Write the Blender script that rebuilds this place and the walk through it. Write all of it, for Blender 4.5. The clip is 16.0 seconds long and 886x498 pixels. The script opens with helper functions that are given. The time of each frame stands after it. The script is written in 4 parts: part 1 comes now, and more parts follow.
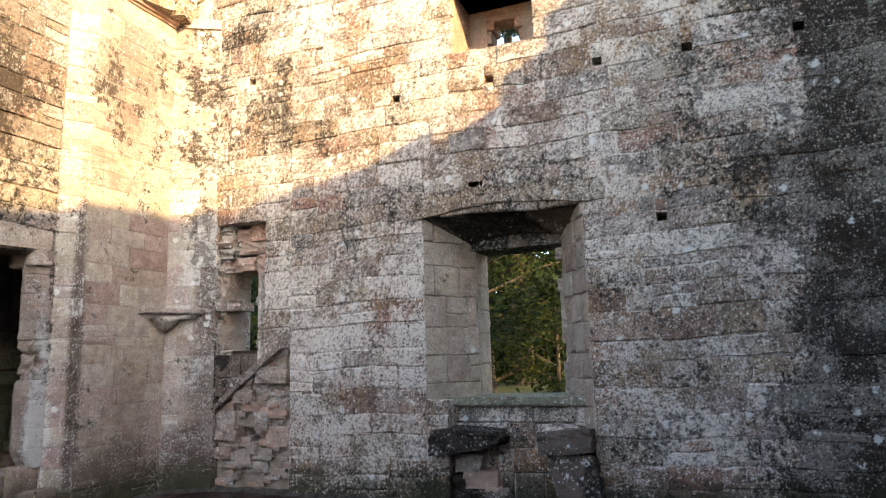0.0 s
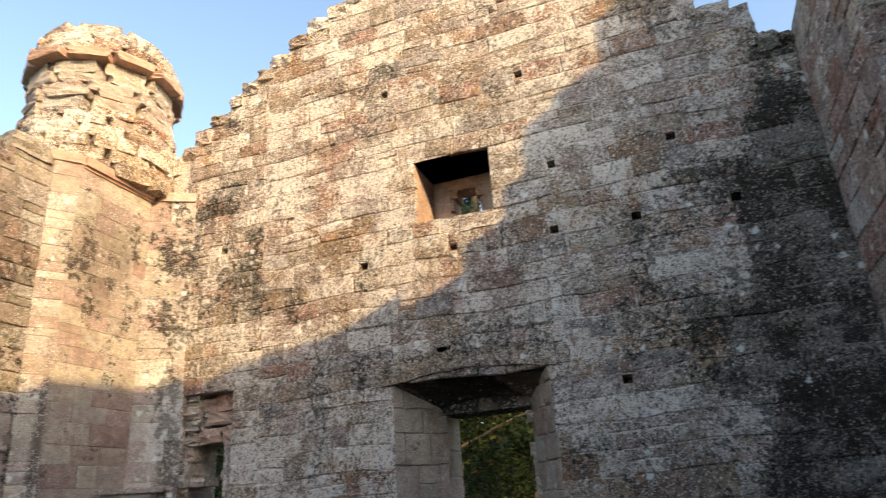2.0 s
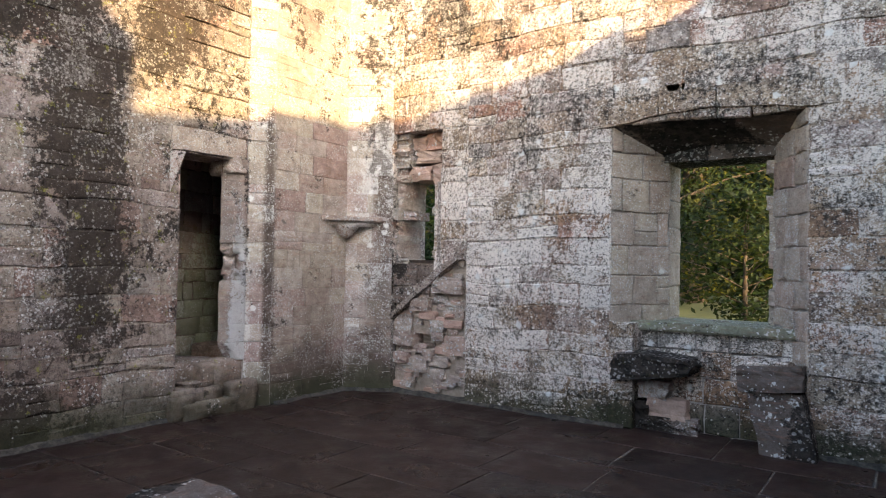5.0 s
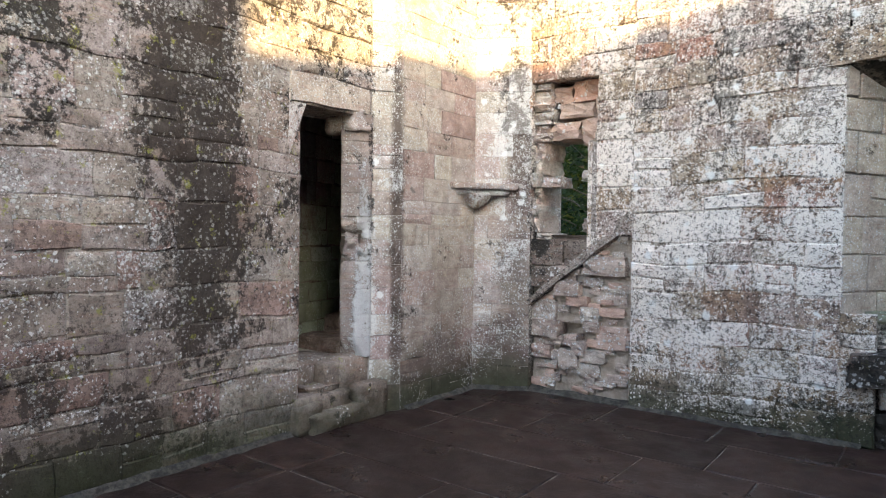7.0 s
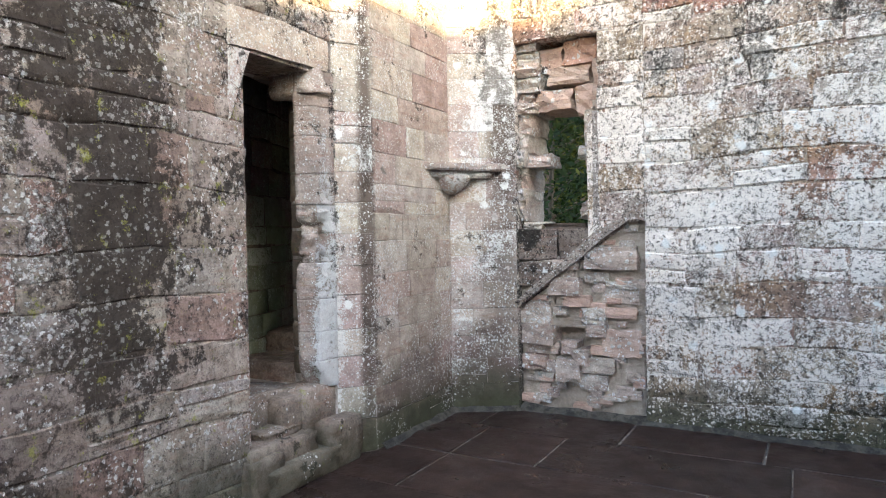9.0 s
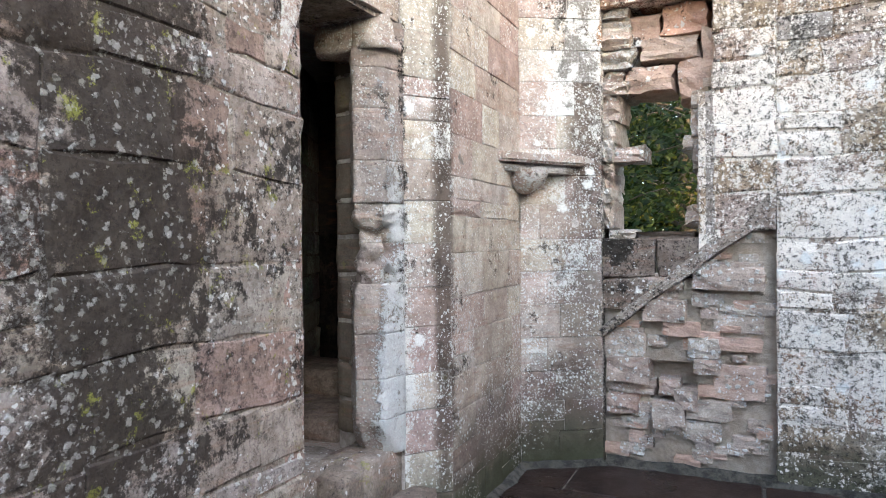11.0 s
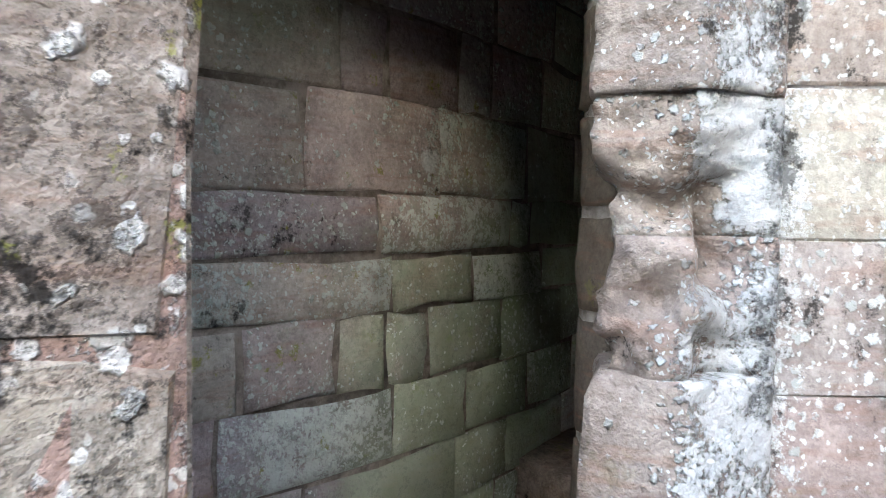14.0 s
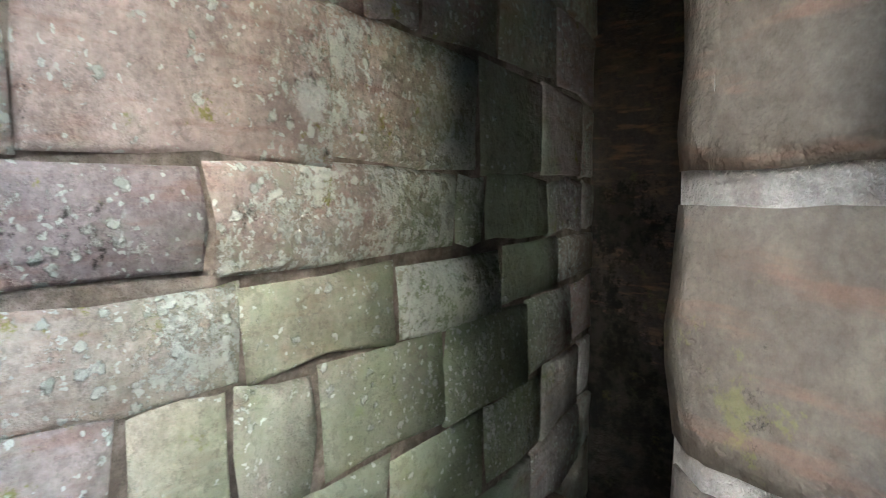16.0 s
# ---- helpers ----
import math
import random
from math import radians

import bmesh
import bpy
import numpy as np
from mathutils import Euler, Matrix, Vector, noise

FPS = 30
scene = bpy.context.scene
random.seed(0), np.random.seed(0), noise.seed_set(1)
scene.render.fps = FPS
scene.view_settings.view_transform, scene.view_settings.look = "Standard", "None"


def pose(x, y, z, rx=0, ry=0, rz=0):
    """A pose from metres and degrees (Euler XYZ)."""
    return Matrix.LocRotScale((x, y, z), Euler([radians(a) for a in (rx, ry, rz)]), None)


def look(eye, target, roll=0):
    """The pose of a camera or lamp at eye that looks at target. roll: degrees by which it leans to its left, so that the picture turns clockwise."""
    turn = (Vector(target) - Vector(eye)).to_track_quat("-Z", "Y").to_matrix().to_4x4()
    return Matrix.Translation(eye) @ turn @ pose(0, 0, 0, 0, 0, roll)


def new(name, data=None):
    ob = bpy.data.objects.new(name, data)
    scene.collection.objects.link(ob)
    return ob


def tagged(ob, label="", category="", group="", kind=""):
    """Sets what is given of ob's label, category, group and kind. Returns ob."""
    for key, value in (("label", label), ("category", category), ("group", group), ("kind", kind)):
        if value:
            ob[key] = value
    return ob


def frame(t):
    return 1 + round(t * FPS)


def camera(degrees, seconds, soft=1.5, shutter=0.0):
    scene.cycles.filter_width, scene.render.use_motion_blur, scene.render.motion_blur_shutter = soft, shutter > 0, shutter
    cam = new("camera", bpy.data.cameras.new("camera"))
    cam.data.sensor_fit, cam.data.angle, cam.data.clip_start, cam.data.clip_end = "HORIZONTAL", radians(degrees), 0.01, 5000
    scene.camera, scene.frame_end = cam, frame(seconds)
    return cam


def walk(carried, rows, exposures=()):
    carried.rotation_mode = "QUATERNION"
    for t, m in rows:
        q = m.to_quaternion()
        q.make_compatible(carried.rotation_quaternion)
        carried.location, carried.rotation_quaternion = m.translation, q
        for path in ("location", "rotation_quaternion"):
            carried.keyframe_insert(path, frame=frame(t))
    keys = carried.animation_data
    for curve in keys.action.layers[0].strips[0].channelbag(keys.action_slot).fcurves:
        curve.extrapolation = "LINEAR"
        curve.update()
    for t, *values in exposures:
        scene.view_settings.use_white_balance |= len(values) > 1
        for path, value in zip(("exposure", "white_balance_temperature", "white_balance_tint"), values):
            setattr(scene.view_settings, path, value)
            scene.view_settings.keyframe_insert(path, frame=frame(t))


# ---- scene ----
FOV = 67.39
PATH = [
    (0, look((4.125, -5.979, 1.313), (3.400, -4.144, 1.641), -1.64)),
    (0.5, look((4.354, -5.914, 1.482), (3.673, -4.107, 2.001), -2.95)),
    (1, look((4.306, -5.985, 1.589), (3.457, -4.285, 2.214), -3.50)),
    (1.5, look((4.257, -6.007, 1.581), (3.252, -4.410, 2.244), -2.91)),
    (2, look((4.252, -6.123, 1.565), (3.656, -4.353, 2.281), -4.17)),
    (2.5, look((4.183, -6.144, 1.568), (4.123, -4.255, 2.221), -5.85)),
    (3, look((4.278, -6.133, 1.642), (4.127, -4.172, 2.004), -2.10)),
    (3.5, look((4.355, -6.042, 1.736), (3.937, -4.093, 1.895), -2.85)),
    (4, look((4.241, -5.988, 1.743), (3.588, -4.100, 1.829), -2.74)),
    (4.5, look((3.984, -5.988, 1.483), (3.104, -4.193, 1.519), -0.72)),
    (5, look((3.745, -5.827, 1.414), (2.604, -4.184, 1.464), 1.02)),
    (5.2, look((3.536, -5.833, 1.472), (2.386, -4.197, 1.517), 1.15)),
    (7.3, look((2.075, -5.439, 1.467), (0.861, -3.850, 1.403), 0.61)),
    (7.5, look((2.029, -5.408, 1.461), (0.876, -3.775, 1.395), 0.46)),
    (8, look((1.768, -5.230, 1.416), (0.599, -3.610, 1.321), -1.32)),
    (8.2, look((1.627, -5.131, 1.391), (0.511, -3.473, 1.314), -0.36)),
    (10.3, look((0.229, -4.650, 1.435), (-0.565, -2.815, 1.367), -2.88)),
    (10.5, look((0.122, -4.572, 1.443), (-0.633, -2.723, 1.343), -2.13)),
    (11, look((-0.104, -4.254, 1.424), (-0.959, -2.446, 1.400), -0.54)),
    (11.5, look((-0.351, -3.953, 1.426), (-1.205, -2.145, 1.395), -0.17)),
    (12, look((-0.535, -3.630, 1.429), (-1.524, -1.893, 1.362), -1.97)),
    (12.5, look((-0.663, -3.250, 1.424), (-1.818, -1.617, 1.412), -0.70)),
    (13, look((-0.860, -2.954, 1.420), (-2.139, -1.416, 1.402), 0.15)),
    (13.5, look((-0.982, -2.680, 1.400), (-2.443, -1.317, 1.308), 0.48)),
    (14, look((-1.108, -2.403, 1.440), (-2.762, -1.283, 1.337), 0.90)),
    (14.5, look((-1.306, -2.220, 1.446), (-3.015, -1.188, 1.324), 0.29)),
    (15, look((-1.484, -2.071, 1.461), (-3.214, -1.080, 1.306), 0.05)),
    (15.5, look((-1.597, -1.973, 1.465), (-3.364, -1.048, 1.323), -1.25)),
    (16, look((-1.740, -1.925, 1.445), (-3.256, -0.631, 1.282), -0.06)),
]
cam = camera(FOV, 16.0, soft=1.0, shutter=0.12)
EXPOSURES = [(0, 2.55, 7150, 11), (1.0, 1.65, 6900, 9), (2.0, 1.6, 6900, 9), (2.5, 1.9, 7100, 12), (3.0, 2.5, 7300, 14), (3.5, 2.75, 7250, 13), (4.5, 2.6, 7150, 13), (5.2, 2.9, 6950, 11), (7.3, 3.2, 6700, 6), (8.2, 3.35, 6650, 5), (10.5, 3.45, 6550, 5), (12.5, 3.65, 6450, 5), (13.5, 3.75, 6450, 4), (14.0, 3.95, 6400, 4), (14.5, 4.4, 6350, 4), (15.5, 5.2, 6250, 2), (16.0, 5.45, 6200, 1)]
walk(cam, PATH, EXPOSURES)

# ---- light ----
TO_SUN = Vector((0.84, -0.54, 0.42)).normalized()
sky_world = bpy.data.worlds.new("sky")
scene.world = sky_world
sky_world.use_nodes = True
wn = sky_world.node_tree
sky = wn.nodes.new("ShaderNodeTexSky")
sky.sky_type = "NISHITA"
sky.sun_disc = False
sky.sun_elevation = math.asin(TO_SUN.z)
sky.sun_rotation = math.atan2(TO_SUN.x, TO_SUN.y)
sky.air_density, sky.dust_density = 1.0, 1.5
wn.links.new(sky.outputs[0], wn.nodes["Background"].inputs[0])
wn.nodes["Background"].inputs[1].default_value = 0.15
sun = new("sun", bpy.data.lights.new("sun", "SUN"))
sun.data.energy, sun.data.angle, sun.data.color = 2.25, radians(0.7), (1.0, 0.71, 0.34)
sun.matrix_world = look(TO_SUN * 60, (0, 0, 0))

# ---- materials ----


def nodes_of(name):
    m = bpy.data.materials.new(name)
    m.use_nodes = True
    return m, m.node_tree, m.node_tree.nodes["Principled BSDF"]


def node(nt, kind, **values):
    n = nt.nodes.new(kind)
    for k, v in values.items():
        n.inputs[k.replace("_", " ")].default_value = v
    return n


def noise_at(nt, vec, scale, detail=4.0, rough=0.6):
    n = node(nt, "ShaderNodeTexNoise", Scale=scale, Detail=detail, Roughness=rough)
    nt.links.new(vec, n.inputs["Vector"])
    return n.outputs["Fac"]


def band(nt, value, lo, hi, out0=0.0, out1=1.0):
    n = nt.nodes.new("ShaderNodeMapRange")
    n.interpolation_type = "SMOOTHSTEP"
    nt.links.new(value, n.inputs[0])
    for i, v in zip((1, 2, 3, 4), (lo, hi, out0, out1)):
        n.inputs[i].default_value = v
    return n.outputs[0]


def calc(nt, op, a, b=0.0, c=None, clamp=False):
    n = nt.nodes.new("ShaderNodeMath")
    n.operation, n.use_clamp = op, clamp
    for i, v in enumerate((a, b) if c is None else (a, b, c)):
        if isinstance(v, (int, float)):
            n.inputs[i].default_value = v
        else:
            nt.links.new(v, n.inputs[i])
    return n.outputs[0]


def blend(nt, fac, a, b, mode="MIX"):
    n = nt.nodes.new("ShaderNodeMix")
    n.data_type, n.blend_type = "RGBA", mode
    for i, v in ((0, fac), (6, a), (7, b)):
        if isinstance(v, (int, float)):
            n.inputs[i].default_value = v
        elif isinstance(v, tuple):
            n.inputs[i].default_value = (*v, 1)
        else:
            nt.links.new(v, n.inputs[i])
    return n.outputs[2]


def ramp(nt, value, stops):
    n = nt.nodes.new("ShaderNodeValToRGB")
    nt.links.new(value, n.inputs[0])
    cr = n.color_ramp
    while len(cr.elements) < len(stops):
        cr.elements.new(0.5)
    for e, (p, c) in zip(cr.elements, stops):
        e.position, e.color = p, (*c, 1)
    return n.outputs[0]


def place_of(nt, stretch=(1, 1, 1)):
    g = nt.nodes.new("ShaderNodeNewGeometry")
    m = nt.nodes.new("ShaderNodeMapping")
    m.inputs["Scale"].default_value = stretch
    nt.links.new(g.outputs["Position"], m.inputs["Vector"])
    return m.outputs[0]


def piece_random(nt):
    g = nt.nodes.new("ShaderNodeNewGeometry")
    o = nt.nodes.new("ShaderNodeObjectInfo")
    return calc(nt, "FRACT", calc(nt, "ADD", o.outputs["Random"], g.outputs["Random Per Island"]))


def near_spot(nt, vec, spot, reach):
    """1 at a spot's middle, 0 past its reach (an ellipsoid)."""
    m = nt.nodes.new("ShaderNodeMapping")
    m.vector_type = "TEXTURE"
    m.inputs["Location"].default_value = spot
    m.inputs["Scale"].default_value = reach
    nt.links.new(vec, m.inputs["Vector"])
    ln = nt.nodes.new("ShaderNodeVectorMath")
    ln.operation = "LENGTH"
    nt.links.new(m.outputs[0], ln.inputs[0])
    return calc(nt, "SUBTRACT", 1.0, ln.outputs["Value"], clamp=True)


def sandstone(name, tones, lichen=0.5, patchy=0.0, crust=0.3, moss=0.1, crust_shade_spots=(), pale_spots=(), green_spots=(), deep=0.5, pitted=0.85, ochre=0.0, vary=0.5, algae=0.0, speck=24.0, bump=0.5, pale=(0.62, 0.60, 0.57), rosette=0.8, stains=()):
    m, nt, bs = nodes_of(name)
    p = place_of(nt)
    rnd = piece_random(nt)
    col = ramp(nt, rnd, [(i / (len(tones) - 1), c) for i, c in enumerate(tones)])
    # grain and bedding of the stone
    grain = noise_at(nt, p, 90, 3, 0.7)
    mottle = noise_at(nt, p, 9, 5, 0.65)
    bedding = noise_at(nt, place_of(nt, (1.2, 1.2, 7)), 6, 4, 0.6)
    col = blend(nt, 1.0, col, ramp(nt, calc(nt, "ADD", calc(nt, "MULTIPLY", grain, 0.45), calc(nt, "MULTIPLY", mottle, 0.55)), [(0.3, (0.55, 0.53, 0.52)), (0.7, (1.35, 1.33, 1.3))]), "MULTIPLY")
    col = blend(nt, calc(nt, "MULTIPLY", band(nt, bedding, 0.5, 0.68), 0.35), col, (0.30, 0.15, 0.10))
    if ochre:
        rust = band(nt, calc(nt, "ADD", noise_at(nt, p, 1.3, 5, 0.65), calc(nt, "MULTIPLY", calc(nt, "SUBTRACT", rnd, 0.5), 0.25)), 0.46, 0.62)
        col = blend(nt, calc(nt, "MULTIPLY", rust, ochre), col, (0.36, 0.215, 0.085))
    other = calc(nt, "FRACT", calc(nt, "MULTIPLY", rnd, 7.31))
    weather = calc(nt, "ADD", calc(nt, "MULTIPLY", noise_at(nt, p, 5.5, 7, 0.78), 0.6), calc(nt, "MULTIPLY", noise_at(nt, p, 24, 5, 0.8), 0.4))
    weather = calc(nt, "ADD", weather, calc(nt, "MULTIPLY", calc(nt, "SUBTRACT", other, 0.5), 0.16 * vary))
    col = blend(nt, calc(nt, "MULTIPLY", band(nt, weather, 0.42, 0.60), deep), col, (0.085, 0.062, 0.048))
    large = noise_at(nt, p, 0.9, 3, 0.55)
    mid = noise_at(nt, p, 3.4, 6, 0.7)
    # black crust; its spots can also carry shade painted into the colour
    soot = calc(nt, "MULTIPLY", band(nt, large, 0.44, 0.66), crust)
    for spot, reach, force in crust_shade_spots:
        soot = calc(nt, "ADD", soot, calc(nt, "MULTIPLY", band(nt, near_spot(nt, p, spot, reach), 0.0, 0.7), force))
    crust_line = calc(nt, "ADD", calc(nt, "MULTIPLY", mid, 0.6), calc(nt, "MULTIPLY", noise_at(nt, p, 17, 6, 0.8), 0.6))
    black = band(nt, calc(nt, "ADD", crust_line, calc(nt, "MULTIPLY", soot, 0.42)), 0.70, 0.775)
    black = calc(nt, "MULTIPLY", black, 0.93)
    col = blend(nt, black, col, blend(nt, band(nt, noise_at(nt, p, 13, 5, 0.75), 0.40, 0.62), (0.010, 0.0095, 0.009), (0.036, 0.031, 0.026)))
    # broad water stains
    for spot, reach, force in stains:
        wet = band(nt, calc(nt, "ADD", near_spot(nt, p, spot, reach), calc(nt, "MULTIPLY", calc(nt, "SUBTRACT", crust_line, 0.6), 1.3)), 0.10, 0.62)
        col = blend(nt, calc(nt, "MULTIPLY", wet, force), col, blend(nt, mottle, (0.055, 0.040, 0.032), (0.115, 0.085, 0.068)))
    # moss and algae; the pale green spots also brighten an underlit wall end
    green = calc(nt, "MULTIPLY", band(nt, noise_at(nt, p, 9.5, 6, 0.8), 0.59, 0.66), moss)
    col = blend(nt, green, col, blend(nt, mottle, (0.12, 0.14, 0.04), (0.36, 0.34, 0.06)))
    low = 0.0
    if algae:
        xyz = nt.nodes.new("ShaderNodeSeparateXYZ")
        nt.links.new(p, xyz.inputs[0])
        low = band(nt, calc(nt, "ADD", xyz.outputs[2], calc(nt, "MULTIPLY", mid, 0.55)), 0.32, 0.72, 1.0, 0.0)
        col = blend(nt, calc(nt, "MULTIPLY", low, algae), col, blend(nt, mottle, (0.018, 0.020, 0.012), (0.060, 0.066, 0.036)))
    for spot, reach, force in green_spots:
        g_ = calc(nt, "MULTIPLY", band(nt, calc(nt, "ADD", near_spot(nt, p, spot, reach), calc(nt, "MULTIPLY", calc(nt, "SUBTRACT", noise_at(nt, p, 8, 6, 0.75), 0.5), 1.1)), 0.05, 0.6), force)
        col = blend(nt, g_, col, blend(nt, mottle, (0.15, 0.20, 0.09), (0.40, 0.46, 0.36)))
    # pale lichen: a crust of small round growths
    vor = node(nt, "ShaderNodeTexVoronoi", Scale=speck)
    warp = nt.nodes.new("ShaderNodeVectorMath")
    warp.operation = "ADD"
    wob = node(nt, "ShaderNodeTexNoise", Scale=speck * 1.6, Detail=2.0)
    nt.links.new(p, wob.inputs["Vector"])
    sc = nt.nodes.new("ShaderNodeVectorMath")
    sc.operation = "SCALE"
    sc.inputs[3].default_value = 0.9 / speck
    nt.links.new(wob.outputs["Color"], sc.inputs[0])
    nt.links.new(p, warp.inputs[0])
    nt.links.new(sc.outputs[0], warp.inputs[1])
    nt.links.new(warp.outputs[0], vor.inputs["Vector"])
    cell = nt.nodes.new("ShaderNodeSeparateColor")
    nt.links.new(vor.outputs["Color"], cell.inputs[0])
    cover = calc(nt, "ADD", lichen, calc(nt, "MULTIPLY", calc(nt, "SUBTRACT", noise_at(nt, p, 1.7, 6, 0.72), 0.5), 2.1))
    cover = calc(nt, "ADD", cover, calc(nt, "MULTIPLY", calc(nt, "SUBTRACT", other, 0.5), -vary))
    cover = calc(nt, "SUBTRACT", cover, calc(nt, "MULTIPLY", low, 0.45))
    for spot, reach, force in pale_spots:
        cover = calc(nt, "ADD", cover, calc(nt, "MULTIPLY", band(nt, near_spot(nt, p, spot, reach), 0.0, 0.6), force))
    grown = band(nt, calc(nt, "SUBTRACT", cover, cell.outputs[0]), 0.0, 0.06)
    round_ = band(nt, calc(nt, "ADD", vor.outputs["Distance"], calc(nt, "MULTIPLY", noise_at(nt, p, speck * 3.5, 2, 0.6), 0.35)), 0.46, 0.62, 1.0, 0.0)
    spots = calc(nt, "MULTIPLY", calc(nt, "MULTIPLY", grown, round_), calc(nt, "SUBTRACT", 1.0, calc(nt, "MULTIPLY", black, 0.65)))
    tone = blend(nt, cell.outputs[1], pale, (pale[0] * 0.62, pale[1] * 0.62, pale[2] * 0.60))
    col = blend(nt, calc(nt, "MULTIPLY", spots, 0.92), col, tone)
    # a scatter of finer white flecks between them
    dust = node(nt, "ShaderNodeTexVoronoi", Scale=speck * 2.3)
    nt.links.new(warp.outputs[0], dust.inputs["Vector"])
    dc = nt.nodes.new("ShaderNodeSeparateColor")
    nt.links.new(dust.outputs["Color"], dc.inputs[0])
    flecks = calc(nt, "MULTIPLY", band(nt, calc(nt, "SUBTRACT", calc(nt, "MULTIPLY", cover, 0.75), dc.outputs[0]), 0.0, 0.08), band(nt, dust.outputs["Distance"], 0.34, 0.46, 1.0, 0.0))
    flecks = calc(nt, "MULTIPLY", flecks, calc(nt, "SUBTRACT", 1.0, calc(nt, "MULTIPLY", black, 0.8)))
    col = blend(nt, calc(nt, "MULTIPLY", flecks, 0.85), col, pale)
    if patchy:
        scab = calc(nt, "ADD", calc(nt, "MULTIPLY", noise_at(nt, p, 27, 6, 0.80), 0.75), calc(nt, "MULTIPLY", noise_at(nt, p, 80, 4, 0.8), 0.45))
        scab = band(nt, calc(nt, "ADD", scab, calc(nt, "MULTIPLY", calc(nt, "SUBTRACT", cover, 0.6), 0.45)), 0.66 - 0.16 * patchy, 0.74 - 0.16 * patchy)
        scab = calc(nt, "MULTIPLY", scab, calc(nt, "SUBTRACT", 1.0, calc(nt, "MULTIPLY", black, 0.82)))
        spots = calc(nt, "MAXIMUM", spots, scab)
        col = blend(nt, calc(nt, "MULTIPLY", scab, 0.82), col, blend(nt, mottle, (pale[0] * 0.75, pale[1] * 0.74, pale[2] * 0.72), (pale[0] * 1.15, pale[1] * 1.15, pale[2] * 1.15)))
        pits = calc(nt, "MULTIPLY", band(nt, noise_at(nt, p, 36, 6, 0.85), 0.53, 0.565), pitted)
        col = blend(nt, pits, col, (0.024, 0.019, 0.016))
    # a few broad white rosettes
    rose = node(nt, "ShaderNodeTexVoronoi", Scale=6.5)
    nt.links.new(warp.outputs[0], rose.inputs["Vector"])
    rc = nt.nodes.new("ShaderNodeSeparateColor")
    nt.links.new(rose.outputs["Color"], rc.inputs[0])
    big = calc(nt, "MULTIPLY", band(nt, calc(nt, "SUBTRACT", cover, rc.outputs[0]), 0.18, 0.25), band(nt, calc(nt, "ADD", rose.outputs["Distance"], calc(nt, "MULTIPLY", noise_at(nt, p, 30, 3, 0.7), 0.5)), 0.38, 0.52, 1.0, 0.0))
    col = blend(nt, calc(nt, "MULTIPLY", big, rosette), col, (0.68, 0.68, 0.65))
    nt.links.new(col, bs.inputs["Base Color"])
    bs.inputs["Roughness"].default_value = 0.95
    bs.inputs["Specular IOR Level"].default_value = 0.10
    h = calc(nt, "ADD", calc(nt, "MULTIPLY", mottle, 0.9), calc(nt, "MULTIPLY", noise_at(nt, p, 40, 4, 0.7), 0.5))
    h = calc(nt, "ADD", h, calc(nt, "MULTIPLY", spots, 0.25))
    b = node(nt, "ShaderNodeBump", Strength=bump, Distance=0.02)
    nt.links.new(h, b.inputs["Height"])
    nt.links.new(b.outputs[0], bs.inputs["Normal"])
    return m


PINK, BUFF, GREYS, RED, BROWN = (0.44, 0.335, 0.30), (0.46, 0.385, 0.30), (0.40, 0.365, 0.34), (0.40, 0.215, 0.165), (0.34, 0.265, 0.215)
HALL = [PINK, GREYS, BUFF, (0.46, 0.37, 0.33), BROWN, RED, PINK, (0.44, 0.385, 0.34), GREYS]
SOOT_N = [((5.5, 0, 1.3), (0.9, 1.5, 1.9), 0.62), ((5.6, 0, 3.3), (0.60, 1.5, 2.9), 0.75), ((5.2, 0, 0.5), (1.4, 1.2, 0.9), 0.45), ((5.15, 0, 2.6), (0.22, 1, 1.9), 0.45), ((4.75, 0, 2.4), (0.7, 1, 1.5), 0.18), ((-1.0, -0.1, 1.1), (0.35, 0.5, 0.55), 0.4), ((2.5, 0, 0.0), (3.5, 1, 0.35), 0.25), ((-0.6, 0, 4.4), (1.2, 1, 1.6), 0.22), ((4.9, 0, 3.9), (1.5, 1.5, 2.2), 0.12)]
stone_hall = sandstone("sandstone of the hall", HALL, lichen=0.50, patchy=0.62, crust=0.32, deep=0.75, crust_shade_spots=SOOT_N, pale_spots=[((0.9, 0, 1.1), (2.4, 1, 1.9), 0.14), ((4.2, 0, 0.5), (1.2, 1, 0.6), 0.15)], algae=0.85, ochre=0.5, vary=0.34, speck=40, pale=(0.76, 0.69, 0.615))
DARK_W = [((-1.6, -3.15, 2.2), (0.6, 0.55, 2.1), 0.46), ((-1.6, -2.95, 1.0), (0.6, 0.5, 1.0), 0.26), ((-1.6, -2.5, 4.2), (0.6, 1.0, 1.6), 0.26), ((-1.6, -5.0, 0.0), (0.6, 4.0, 0.45), 0.35), ((-1.6, -3.9, 0.5), (0.6, 0.9, 0.9), 0.28), ((-1.6, -4.6, 3.2), (0.6, 1.4, 1.8), 0.45), ((-1.6, -3.5, 3.8), (0.6, 0.6, 1.2), 0.4)]
